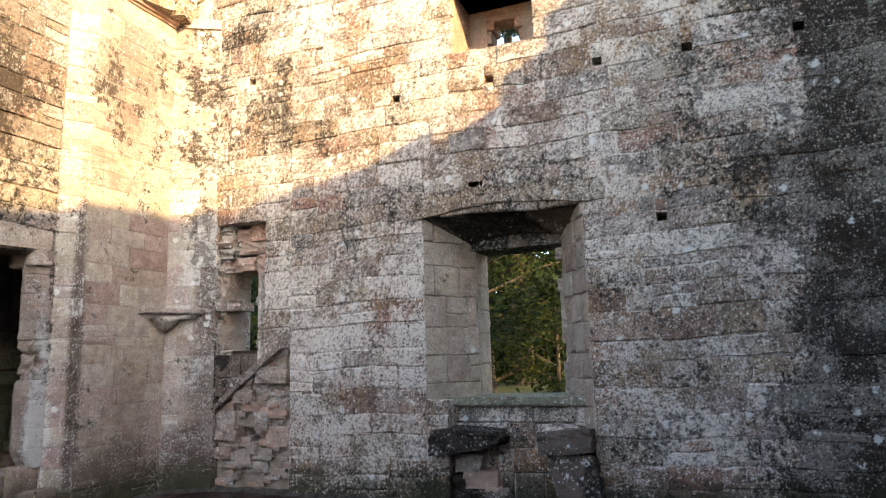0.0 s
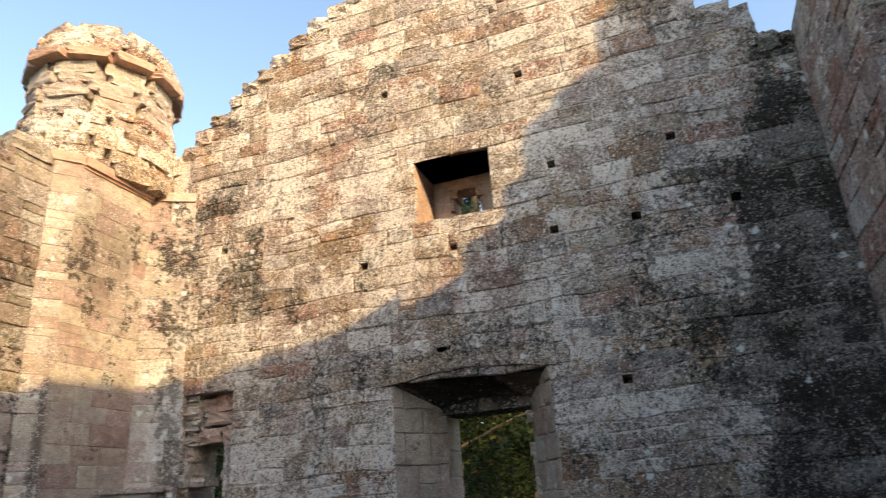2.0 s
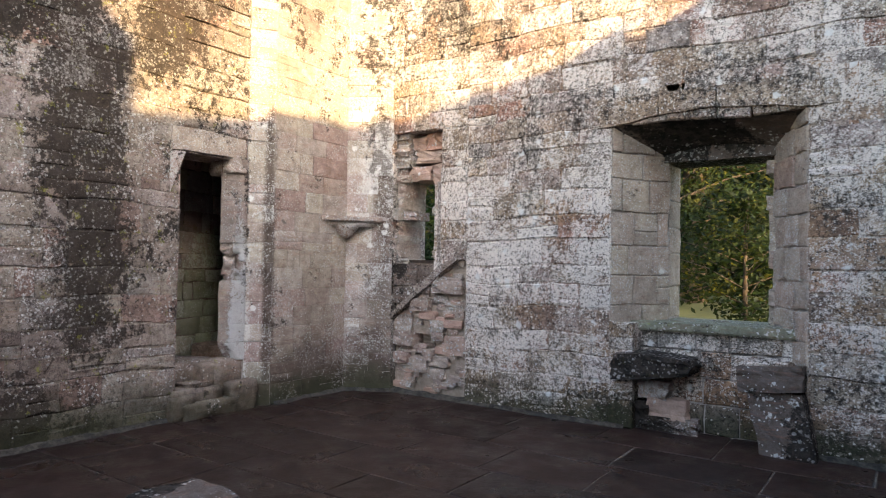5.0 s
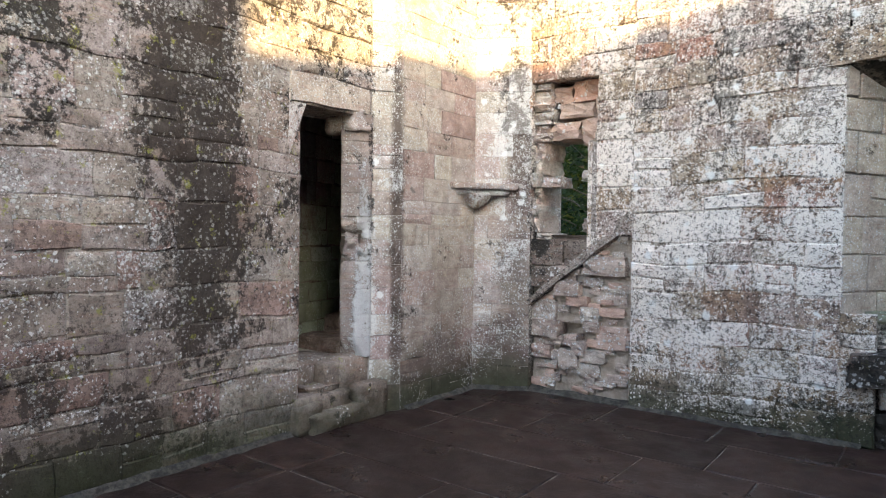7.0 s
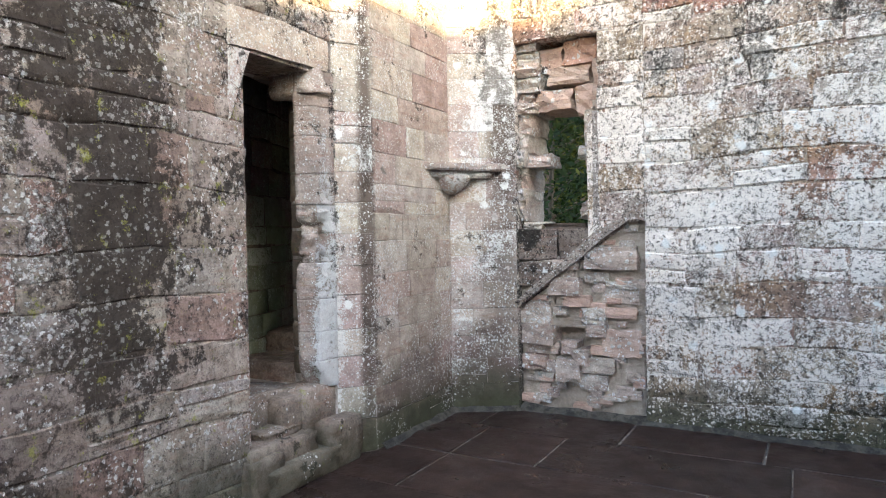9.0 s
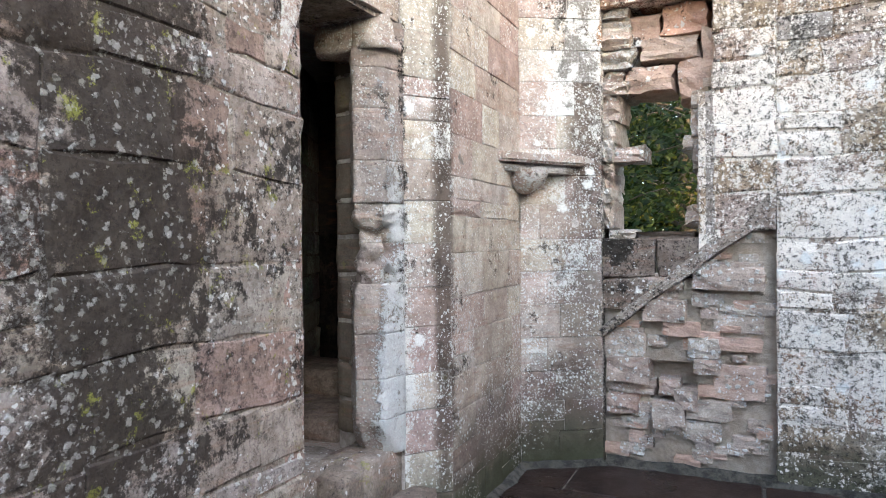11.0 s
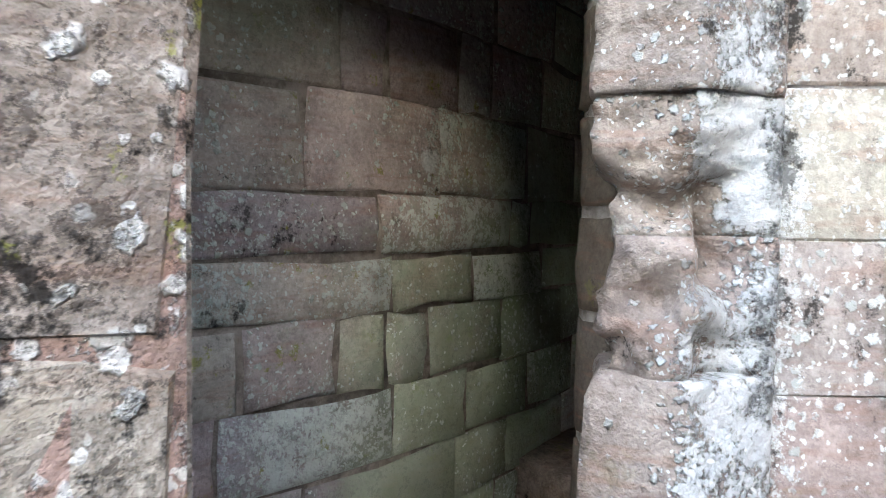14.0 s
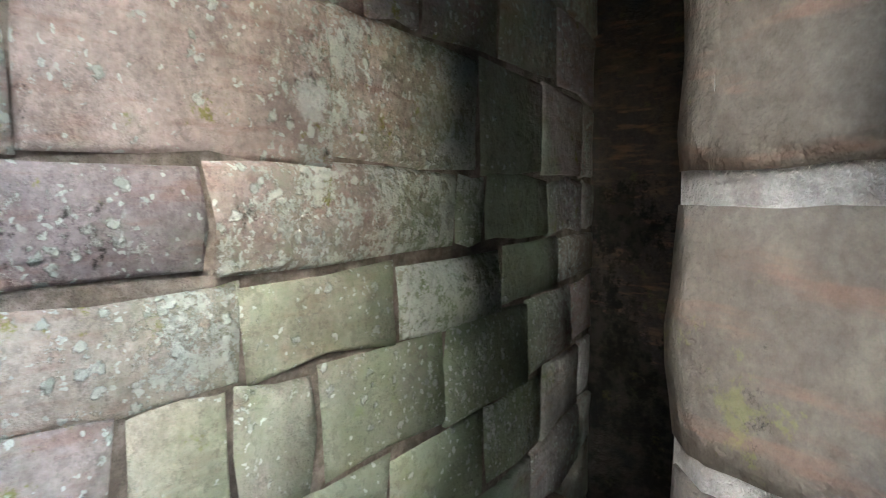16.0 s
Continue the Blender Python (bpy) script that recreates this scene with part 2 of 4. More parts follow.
stone_west = sandstone("sandstone of the west wall", [GREYS, (0.41, 0.345, 0.32), (0.36, 0.315, 0.27), (0.42, 0.38, 0.33), (0.34, 0.23, 0.20), (0.38, 0.35, 0.32), (0.43, 0.39, 0.33), (0.40, 0.33, 0.31)], lichen=0.26, patchy=0.42, crust=0.30, deep=0.55, pitted=0.55, moss=0.7, crust_shade_spots=DARK_W, stains=[((-1.6, -3.1, 2.0), (0.6, 0.7, 2.6), 0.30), ((-1.6, -3.9, 0.6), (0.6, 1.2, 1.1), 0.4), ((-1.6, -2.2, 4.0), (0.6, 0.9, 1.4), 0.4)], algae=0.8, ochre=0.06, vary=0.45, speck=34, bump=0.8, rosette=0.6)
SOOT_T = [((-1.15, -0.12, 4.2), (0.45, 0.3, 2.2), 0.24), ((-1.45, -1.15, 4.3), (0.2, 0.3, 1.5), 0.16), ((-1.45, -0.45, 4.0), (0.2, 0.2, 1.6), 0.12), ((-1.08, -0.08, 2.5), (0.25, 0.3, 0.8), 0.22), ((-1.46, -1.38, 1.6), (0.05, 0.06, 2.4), 0.18), ((-1.2, -0.15, 0.25), (0.6, 0.6, 0.4), 0.22), ((-1.58, -1.57, 1.9), (0.06, 0.05, 1.6), 0.24)]
WET_T = [((-1.465, -1.375, 1.5), (0.075, 0.10, 2.6), 0.85), ((-1.06, -0.06, 2.3), (0.22, 0.25, 1.2), 0.8), ((-1.10, -0.08, 1.1), (0.25, 0.25, 0.9), 0.6), ((-1.44, -0.8, 0.2), (0.3, 0.9, 0.7), 0.7), ((-1.2, -0.15, 0.25), (0.5, 0.5, 0.6), 0.8), ((-1.45, -0.75, 0.9), (0.2, 0.5, 0.7), 0.2), ((-1.45, -0.9, 4.4), (0.2, 0.7, 1.0), 0.45)]
stone_turret = sandstone("dressed turret ashlar", [(0.46, 0.41, 0.365), (0.47, 0.41, 0.34), (0.42, 0.315, 0.29), (0.45, 0.40, 0.36), (0.40, 0.30, 0.27), (0.46, 0.395, 0.34), (0.45, 0.41, 0.34)], lichen=0.35, patchy=0.26, pitted=0.25, crust=0.18, deep=0.34, vary=0.45, crust_shade_spots=SOOT_T, stains=WET_T, pale_spots=[((-1.57, -1.62, 0.9), (0.16, 0.14, 1.15), 0.55), ((-1.1, -0.1, 2.6), (0.4, 0.4, 1.6), 0.3)], algae=0.9, speck=52, bump=0.45, pale=(0.62, 0.61, 0.58))
stone_passage = sandstone("damp passage stone", [(0.44, 0.41, 0.42), (0.52, 0.48, 0.41), (0.30, 0.23, 0.245), (0.46, 0.45, 0.43), (0.37, 0.285, 0.295), (0.50, 0.45, 0.37), (0.47, 0.50, 0.40), (0.43, 0.355, 0.35), (0.51, 0.43, 0.39)], lichen=0.14, patchy=0.72, pitted=0.25, crust=0.05, deep=0.28, vary=0.6, green_spots=[((-2.62, -1.25, 0.8), (0.6, 0.75, 0.8), 0.7), ((-2.8, -0.9, 1.3), (0.6, 0.5, 0.8), 0.8), ((-2.55, -2.0, 2.0), (0.5, 0.5, 0.35), 0.4)], moss=0.8, speck=46, bump=0.8, pale=(0.60, 0.64, 0.58))
stone_reveal = sandstone("buff window reveal stone", [(0.47, 0.40, 0.31), (0.45, 0.39, 0.33), (0.44, 0.36, 0.30), (0.46, 0.40, 0.33), (0.43, 0.32, 0.265), (0.48, 0.41, 0.32)], lichen=0.22, patchy=0.22, pitted=0.3, crust=0.16, deep=0.35, vary=0.5, speck=50)
stone_door = sandstone("eroded white-lichened door stone", [(0.34, 0.295, 0.265), (0.36, 0.305, 0.265), (0.33, 0.275, 0.25)], lichen=0.12, patchy=0.52, pitted=0.12, crust=0.08, deep=0.35, vary=0.3, crust_shade_spots=SOOT_T[-1:], pale_spots=[((-1.575, -1.61, 0.85), (0.13, 0.20, 1.1), 0.72), ((-1.60, -1.62, 1.7), (0.08, 0.1, 0.5), 0.25)], algae=0.5, speck=62, bump=1.0, pale=(0.55, 0.55, 0.54), rosette=0.3)
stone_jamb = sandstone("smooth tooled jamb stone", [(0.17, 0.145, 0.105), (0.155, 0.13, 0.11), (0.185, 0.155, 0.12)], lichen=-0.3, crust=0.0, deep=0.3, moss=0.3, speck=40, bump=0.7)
stone_step = sandstone("damp trodden step stone", [(0.32, 0.26, 0.225), (0.36, 0.29, 0.25), (0.28, 0.235, 0.20)], lichen=0.10, patchy=0.1, pitted=0.3, crust=0.2, deep=0.6, moss=0.5, algae=0.7, speck=40, bump=0.8)
stone_red = sandstone("raw red sandstone", [(0.46, 0.27, 0.20), (0.50, 0.35, 0.28), (0.45, 0.31, 0.25), (0.48, 0.38, 0.32)], lichen=0.06, crust=0.03, deep=0.12, moss=0.05, bump=0.8)
stone_rubble = sandstone("rubble core stone", [(0.48, 0.42, 0.36), (0.45, 0.36, 0.31), (0.50, 0.45, 0.39), (0.45, 0.33, 0.28), (0.43, 0.39, 0.35)], lichen=0.36, patchy=0.34, pitted=0.3, crust=0.08, deep=0.35, moss=0.1, bump=0.9)
stone_black = sandstone("near-black slab stone", [(0.11, 0.095, 0.085), (0.16, 0.135, 0.12)], lichen=0.22, crust=0.8, deep=0.9, bump=0.7)
stone_scar = sandstone("dark damp scar stone, also painted shade", [(0.17, 0.14, 0.12), (0.23, 0.19, 0.165), (0.20, 0.165, 0.14)], lichen=0.20, patchy=0.12, crust=0.95, deep=0.7, speck=46, bump=0.8)
stone_slope = sandstone("lichened drip stone", [(0.32, 0.28, 0.25), (0.36, 0.31, 0.27)], lichen=0.36, patchy=0.4, crust=0.1, deep=0.5, crust_shade_spots=[((-1.0, 0, 0.8), (0.6, 1, 0.5), 0.3)], speck=46, bump=0.9)
stone_unlit = sandstone("near-black stone with darkness painted in", [(0.035, 0.03, 0.028), (0.05, 0.043, 0.04)], lichen=-1.5, crust=0.6, deep=0.9)
stone_return = sandstone("pink return wall stone", [PINK, BROWN, (0.46, 0.36, 0.31), GREYS, RED, PINK, BUFF], lichen=0.35, patchy=0.45, crust=0.2, deep=0.6, speck=30)
stone_far = sandstone("east wall stone with shade painted in", [GREYS, BROWN, PINK, GREYS], lichen=0.16, patchy=0.1, crust=0.6, deep=0.9, crust_shade_spots=[((6.6, -3.4, 3), (1.5, 2.5, 5), 0.7)], speck=20)


def mortar_material(name, a, b):
    m, nt, bs = nodes_of(name)
    p = place_of(nt)
    col = blend(nt, band(nt, noise_at(nt, p, 14, 6, 0.75), 0.38, 0.62), a, b)
    col = blend(nt, calc(nt, "MULTIPLY", band(nt, noise_at(nt, p, 1.8, 4), 0.52, 0.66), 0.75), col, (0.03, 0.028, 0.024))
    nt.links.new(col, bs.inputs["Base Color"])
    bs.inputs["Roughness"].default_value = 0.97
    bm_ = node(nt, "ShaderNodeBump", Strength=0.9, Distance=0.02)
    nt.links.new(noise_at(nt, p, 55, 5, 0.75), bm_.inputs["Height"])
    nt.links.new(bm_.outputs[0], bs.inputs["Normal"])
    return m


mortar = mortar_material("weathered lime mortar", (0.27, 0.23, 0.20), (0.46, 0.41, 0.37))
mortar_rubble = mortar_material("buff earth core mortar", (0.33, 0.26, 0.20), (0.44, 0.36, 0.29))
mortar_grit = mortar_material("gritty brown joint mortar", (0.15, 0.12, 0.095), (0.33, 0.28, 0.235))
mortar_damp = mortar_material("black damp mortar", (0.020, 0.018, 0.014), (0.085, 0.075, 0.06))


def floor_material():
    m, nt, bs = nodes_of("wet dark flagstone")
    p = place_of(nt)
    rnd = piece_random(nt)
    col = ramp(nt, rnd, [(0, (0.024, 0.015, 0.0125)), (0.5, (0.036, 0.022, 0.018)), (1, (0.021, 0.014, 0.012))])
    col = blend(nt, 1.0, col, ramp(nt, noise_at(nt, p, 5, 6, 0.7), [(0.3, (0.5, 0.5, 0.5)), (0.7, (1.5, 1.45, 1.4))]), "MULTIPLY")
    fleck = band(nt, noise_at(nt, p, 38, 3, 0.6), 0.72, 0.76)
    col = blend(nt, calc(nt, "MULTIPLY", fleck, 0.5), col, (0.25, 0.22, 0.19))
    nt.links.new(col, bs.inputs["Base Color"])
    rough = band(nt, noise_at(nt, p, 2.2, 5, 0.6), 0.35, 0.65, 0.26, 0.55)
    nt.links.new(rough, bs.inputs["Roughness"])
    bs.inputs["Specular IOR Level"].default_value = 0.16
    bm_ = node(nt, "ShaderNodeBump", Strength=0.35, Distance=0.01)
    nt.links.new(noise_at(nt, p, 22, 5, 0.7), bm_.inputs["Height"])
    nt.links.new(bm_.outputs[0], bs.inputs["Normal"])
    return m


flag_mat = floor_material()
joint_mat = mortar_material("pale gritty joint", (0.045, 0.036, 0.030), (0.22, 0.19, 0.155))


def plant_material(name, dark, light, yellow, amount):
    m, nt, bs = nodes_of(name)
    rnd = piece_random(nt)
    p = place_of(nt)
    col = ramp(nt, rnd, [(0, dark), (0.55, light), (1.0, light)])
    col = blend(nt, calc(nt, "MULTIPLY", band(nt, noise_at(nt, p, 1.9, 4), 0.54, 0.66), amount), col, yellow)
    nt.links.new(col, bs.inputs["Base Color"])
    bs.inputs["Roughness"].default_value = 0.6
    bs.inputs["Specular IOR Level"].default_value = 0.2
    tr = nt.nodes.new("ShaderNodeBsdfTranslucent")
    nt.links.new(col, tr.inputs[0])
    mx = nt.nodes.new("ShaderNodeMixShader")
    mx.inputs[0].default_value = 0.45
    nt.links.new(bs.outputs[0], mx.inputs[1])
    nt.links.new(tr.outputs[0], mx.inputs[2])
    nt.links.new(mx.outputs[0], nt.nodes["Material Output"].inputs[0])
    return m


wood_mat = plant_material("wood leaf with shade painted in", (0.004, 0.009, 0.003), (0.012, 0.022, 0.006), (0.03, 0.034, 0.008), 0.5)
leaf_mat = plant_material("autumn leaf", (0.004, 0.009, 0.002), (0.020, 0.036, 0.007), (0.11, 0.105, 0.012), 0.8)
needle_mat = plant_material("conifer needle", (0.014, 0.03, 0.018), (0.03, 0.055, 0.035), (0.05, 0.07, 0.05), 0.3)


def bark_material():
    m, nt, bs = nodes_of("ridged bark")
    n = noise_at(nt, place_of(nt, (5, 5, 0.8)), 6, 6, 0.7)
    nt.links.new(ramp(nt, n, [(0.3, (0.03, 0.022, 0.016)), (0.7, (0.12, 0.09, 0.07))]), bs.inputs["Base Color"])
    bs.inputs["Roughness"].default_value = 0.95
    bm_ = node(nt, "ShaderNodeBump", Strength=1.0, Distance=0.03)
    nt.links.new(n, bm_.inputs["Height"])
    nt.links.new(bm_.outputs[0], bs.inputs["Normal"])
    return m


bark = bark_material()


def ground_material():
    m, nt, bs = nodes_of("rough grass ground")
    p = place_of(nt)
    col = ramp(nt, noise_at(nt, p, 7, 6, 0.75), [(0.3, (0.018, 0.03, 0.008)), (0.55, (0.04, 0.06, 0.014)), (0.75, (0.065, 0.062, 0.025))])
    nt.links.new(col, bs.inputs["Base Color"])
    bs.inputs["Roughness"].default_value = 0.95
    return m


ground_mat = ground_material()

# ---- building helpers ----


def raw_mesh(name, verts, faces, material, smooth=False):
    me = bpy.data.meshes.new(name)
    me.from_pydata([tuple(v) for v in verts], [], faces)
    me.materials.append(material)
    if smooth:
        me.polygons.foreach_set("use_smooth", [True] * len(me.polygons))
    me.update()
    return me


def thing(name, label="", category="", kind="", at=(0, 0, 0), group=""):
    ob = new(name)
    ob.location = at
    return tagged(ob, label, category, group, kind)


def piece(name, me, parent, label="", at=(0, 0, 0)):
    ob = new(name, me)
    ob.parent = parent
    ob.location = at
    if label:
        tagged(ob, label)
    return ob


def part(name, bm, material, parent, label="", at=(0, 0, 0), smooth=False):
    me = bpy.data.meshes.new(name)
    bm.to_mesh(me)
    bm.free()
    me.materials.append(material)
    if smooth or name in ("jamb_stone", "shoulder_stone", "threshold_stone", "inner_jamb_stone"):
        me.polygons.foreach_set("use_smooth", [True] * len(me.polygons))
    return piece(name, me, parent, label, at)


def box_into(bm, x0, x1, y0, y1, z0, z1):
    v = [bm.verts.new(c) for c in ((x0, y0, z0), (x1, y0, z0), (x1, y1, z0), (x0, y1, z0), (x0, y0, z1), (x1, y0, z1), (x1, y1, z1), (x0, y1, z1))]
    for f in ((3, 2, 1, 0), (4, 5, 6, 7), (0, 1, 5, 4), (1, 2, 6, 5), (2, 3, 7, 6), (3, 0, 4, 7)):
        bm.faces.new([v[i] for i in f])


def prism(poly, z0, z1):
    """An upright prism over a footprint that runs anticlockwise."""
    bm = bmesh.new()
    lo = [bm.verts.new((x, y, z0)) for x, y in poly]
    hi = [bm.verts.new((x, y, z1)) for x, y in poly]
    n = len(poly)
    bm.faces.new(list(reversed(lo)))
    bm.faces.new(hi)
    for i in range(n):
        bm.faces.new((lo[i], lo[(i + 1) % n], hi[(i + 1) % n], hi[i]))
    bmesh.ops.recalc_face_normals(bm, faces=bm.faces)
    return bm


def block_shape(w, h, depth, rng, back=0.05, rough=0.006, inset=0.012):
    """A dressed stone round its middle: (across, out, up), with worn arrises and a slightly hollow or swollen face."""
    ring = []
    nx = max(2, min(4, int(w / 0.16)))
    nz = 2
    for i in range(nx):
        ring.append((-w / 2 + w * i / nx, -h / 2))
    for i in range(nz):
        ring.append((w / 2, -h / 2 + h * i / nz))
    for i in range(nx):
        ring.append((w / 2 - w * i / nx, h / 2))
    for i in range(nz):
        ring.append((-w / 2, h / 2 - h * i / nz))
    k = len(ring)
    jit = [(rng.uniform(-rough, rough), rng.uniform(-rough, rough)) for _ in ring]
    verts = [(a + j[0], -back, b + j[1]) for (a, b), j in zip(ring, jit)]
    verts += [(a + j[0], depth - inset * rng.uniform(0.7, 1.5), b + j[1]) for (a, b), j in zip(ring, jit)]
    verts += [((a + j[0]) * max(0.5, 1 - 2 * inset * rng.uniform(0.6, 1.6) / w), depth + rng.uniform(-0.004, 0.004), (b + j[1]) * max(0.5, 1 - 2 * inset * rng.uniform(0.6, 1.6) / h)) for (a, b), j in zip(ring, jit)]
    verts.append((rng.uniform(-0.1, 0.1) * w, depth + rng.uniform(-0.006, 0.012), rng.uniform(-0.1, 0.1) * h))
    faces = []
    for r in (0, 1):
        for i in range(k):
            j = (i + 1) % k
            faces.append((r * k + i, r * k + j, (r + 1) * k + j, (r + 1) * k + i))
    for i in range(k):
        faces.append((2 * k + i, 2 * k + (i + 1) % k, 3 * k))
    return verts, faces


def cut(spans, a, b):
    out = []
    for s, e in spans:
        if b <= s or a >= e:
            out.append((s, e))
        else:
            if a - s > 0.03:
                out.append((s, a))
            if e - b > 0.03:
                out.append((b, e))
    return out


def masonry(parent, material, origin, along, span, zs, seed, course=(0.2, 0.3), width=(0.3, 0.7), holes=(), top=None, keep=None, single=None, depth=0.012, gap=0.008, rough=0.006, name="stone", wave=0.0, sockets=(), inset=0.008, split=0.12, uneven=0.0065):
    """Courses of stones on an upright face. along: the direction across it, with its face to the right of that way. holes: (u0, u1, z0, z1).
    keep: a function of (u, z) that says whether a stone's middle is wanted. single: a function of (u, z), true where the stones are objects of their own."""
    rng = random.Random(seed)
    o, u = Vector(origin), Vector(along).normalized()
    n = Vector((u.y, -u.x, 0))
    rest_v, rest_f = [], []
    z = zs[0]
    edges = sorted({e for h in holes for e in h[2:4] if zs[0] < e < zs[1]} | {zs[1]})
    while z < zs[1] - 0.04:
        h = rng.uniform(*course)
        nxt = min(e for e in edges if e > z + 0.001)
        if z + h > nxt - 0.10:
            h = nxt - z if nxt - z < course[1] * 1.35 else (nxt - z) / 2
        spans = [span]
        for a, b, c, d in holes:
            if c < z + h - 0.02 and d > z + 0.02:
                spans = cut(spans, a, b)
        fill = []
        for a, b, c, d in sockets:
            if z < (c + d) / 2 < z + h:
                spans = cut(spans, a, b)
                fill += [((a + b) / 2, (z + c) / 2, b - a, c - z), ((a + b) / 2, (d + z + h) / 2, b - a, z + h - d)]
        for cu, cz, w2, h2 in fill:
            if h2 > 0.03:
                vs, fs = block_shape(w2 - 0.004, h2 - 0.004, depth, rng, rough=0.003)
                c = o + u * cu + Vector((0, 0, cz))
                k = len(rest_v)
                rest_v += [c + u * p_ + n * d_ + Vector((0, 0, q_)) for p_, d_, q_ in vs]
                rest_f += [tuple(i + k for i in f) for f in fs]
        for s, e in spans:
            x = s
            while x < e - 0.01:
                w = rng.uniform(*width)
                if rng.random() < 0.15:
                    w *= 0.55
                if x + w > e - width[0] * 0.6:
                    w = e - x
                cu, cz = x + w / 2, z + h / 2
                x += w
                if top and z + h * 0.6 > top(cu):
                    continue
                if keep and not keep(cu, cz):
                    continue
                pieces = [(cu, cz, w, h)]
                if h > 0.19 and w < 0.5 and rng.random() < split:
                    low_h = h * rng.uniform(0.35, 0.65)
                    pieces = [(cu, z + low_h / 2, w, low_h), (cu, z + (h + low_h) / 2, w, h - low_h)]
                for cu, cz, w2, h2 in pieces:
                    vs, fs = block_shape(w2 - gap * rng.uniform(0.6, 1.8), h2 - gap * rng.uniform(0.6, 1.8), depth + rng.uniform(-uneven, uneven), rng, rough=rough, inset=inset)
                    c = o + u * cu + Vector((0, 0, cz + wave * (math.sin(cu * 2.1 + seed) + 0.6 * math.sin(cu * 5.3 + 2 * seed))))
                    slope = wave * (2.1 * math.cos(cu * 2.1 + seed) + 3.2 * math.cos(cu * 5.3 + 2 * seed))
                    tilt = rng.uniform(-0.012, 0.012) - slope
                    vs = [u * (a + b_ * tilt) + n * d + Vector((0, 0, b_ - a * tilt)) for a, d, b_ in vs]
                    if single and single(cu, cz):
                        piece(name, raw_mesh(name, vs, fs, material), parent, at=c)
                    else:
                        k = len(rest_v)
                        rest_v += [c + v for v in vs]
                        rest_f += [tuple(i + k for i in f) for f in fs]
        z += h
    if rest_v:
        tagged(piece("far_stones", raw_mesh("far_stones", rest_v, rest_f, material), parent), kind="stuff")


def slab_wall(parent, material, us, solids, face_at, thick, axis):
    """The core of a wall in upright strips; solids(u) gives its (z0, z1) stretches. axis 'x': it runs along x with its back towards +y; 'w': along y, back towards -x; 'e': along y, back towards +x."""
    bm = bmesh.new()
    for a, b in zip(us, us[1:]):
        for z0, z1 in solids((a + b) / 2):
            if axis == "x":
                box_into(bm, a, b, face_at, face_at + thick, z0, z1)
            elif axis == "w":
                box_into(bm, face_at - thick, face_at, a, b, z0, z1)
            else:
                box_into(bm, face_at, face_at + thick, a, b, z0, z1)
    return part("core", bm, material, parent, "weathered mortar between the stones")


def profile(points):
    xs = [p[0] for p in points]
    ys = [p[1] for p in points]
    return lambda u: float(np.interp(u, xs, ys))


def boulder(w, d, h, rng, rough=0.12, cuts=3):
    """A broken stone: a box cut finer, its corners knocked off and its faces dented."""
    bm = bmesh.new()
    bmesh.ops.create_cube(bm, size=1.0)
    bmesh.ops.subdivide_edges(bm, edges=bm.edges[:], cuts=cuts, use_grid_fill=True)
    off = Vector((rng.uniform(0, 50), rng.uniform(0, 50), rng.uniform(0, 50)))
    for v in bm.verts:
        c = v.co.copy()
        r = c.normalized() * 0.62
        c = c.lerp(r, 0.11)
        c += noise.noise_vector(c * 2.3 + off) * rough
        c += noise.noise_vector(c * 6.0 + off) * rough * 0.55
        v.co = (c.x * w, c.y * d, c.z * h)
    return bm


# ---- ground and floor ----
def ground_height(x, y):
    rise = max(0.0, min(1.0, (y - 1.0) / 1.2))
    return -0.08 + 0.55 * rise + (0.05 * math.sin(x * 1.1) * math.sin(y * 0.9) if rise > 0 else 0.0)


gx = sorted(set([-600, -250, -120, -60, -40, -30] + [-24 + 1.2 * i for i in range(42)] + [30, 40, 60, 120, 250, 600]))
gy = sorted(set([-600, -250, -120, -60, -30] + [-15 + 1.0 * i for i in range(16)] + [1.0 + 0.5 * i for i in range(40)] + [22, 26, 32, 45, 70, 120, 250, 600]))
gv = [(x, y, ground_height(x, y)) for y in gy for x in gx]
gf = [(j * len(gx) + i, j * len(gx) + i + 1, (j + 1) * len(gx) + i + 1, (j + 1) * len(gx) + i) for j in range(len(gy) - 1) for i in range(len(gx) - 1)]
tagged(new("ground", raw_mesh("ground", gv, gf, ground_mat, True)), "rough green grass around the ruin", "ground", kind="structure")

floor = thing("floor", "wet dark red-brown flagstone floor with pale joints", "floor", "structure")
bm = bmesh.new()
box_into(bm, -1.75, 7.3, -9.6, 0.6, -0.07, -0.012)
part("bedding", bm, joint_mat, floor, "pale gritty joints between flags")

# ---- north wall: window embrasure, high opening, broken niche ----
N_TOP = profile([(-1.6, 5.75), (-1.39, 5.91), (-0.69, 6.44), (-0.36, 6.78), (-0.11, 6.91), (0.38, 7.24), (0.64, 7.45), (1.6, 7.9), (2.6, 8.0), (3.6, 7.4), (4.2, 6.95), (4.56, 6.6), (5.0, 6.25), (5.42, 5.85), (5.5, 5.6), (5.9, 5.57), (7.2, 5.5)])
WIN = (1.55, 3.14, 0.0, 2.72)
HIGH = (1.92, 2.77, 4.38, 5.12)
NICHE = (-1.0, 0.0, 0.0, 2.9)


def niche_open(u, z):
    """True where the broken niche lies open in the wall's face."""
    if not (-1.0 < u < 0.0 and z < 2.9):
        return False
    diag = 0.9 + 0.8 * (u + 0.95)
    if z < diag:
        return True
    right = -0.46 + 0.06 * math.sin(z * 9) if z < 2.35 else -0.40 + (z - 2.35) * 0.30
    return u < right


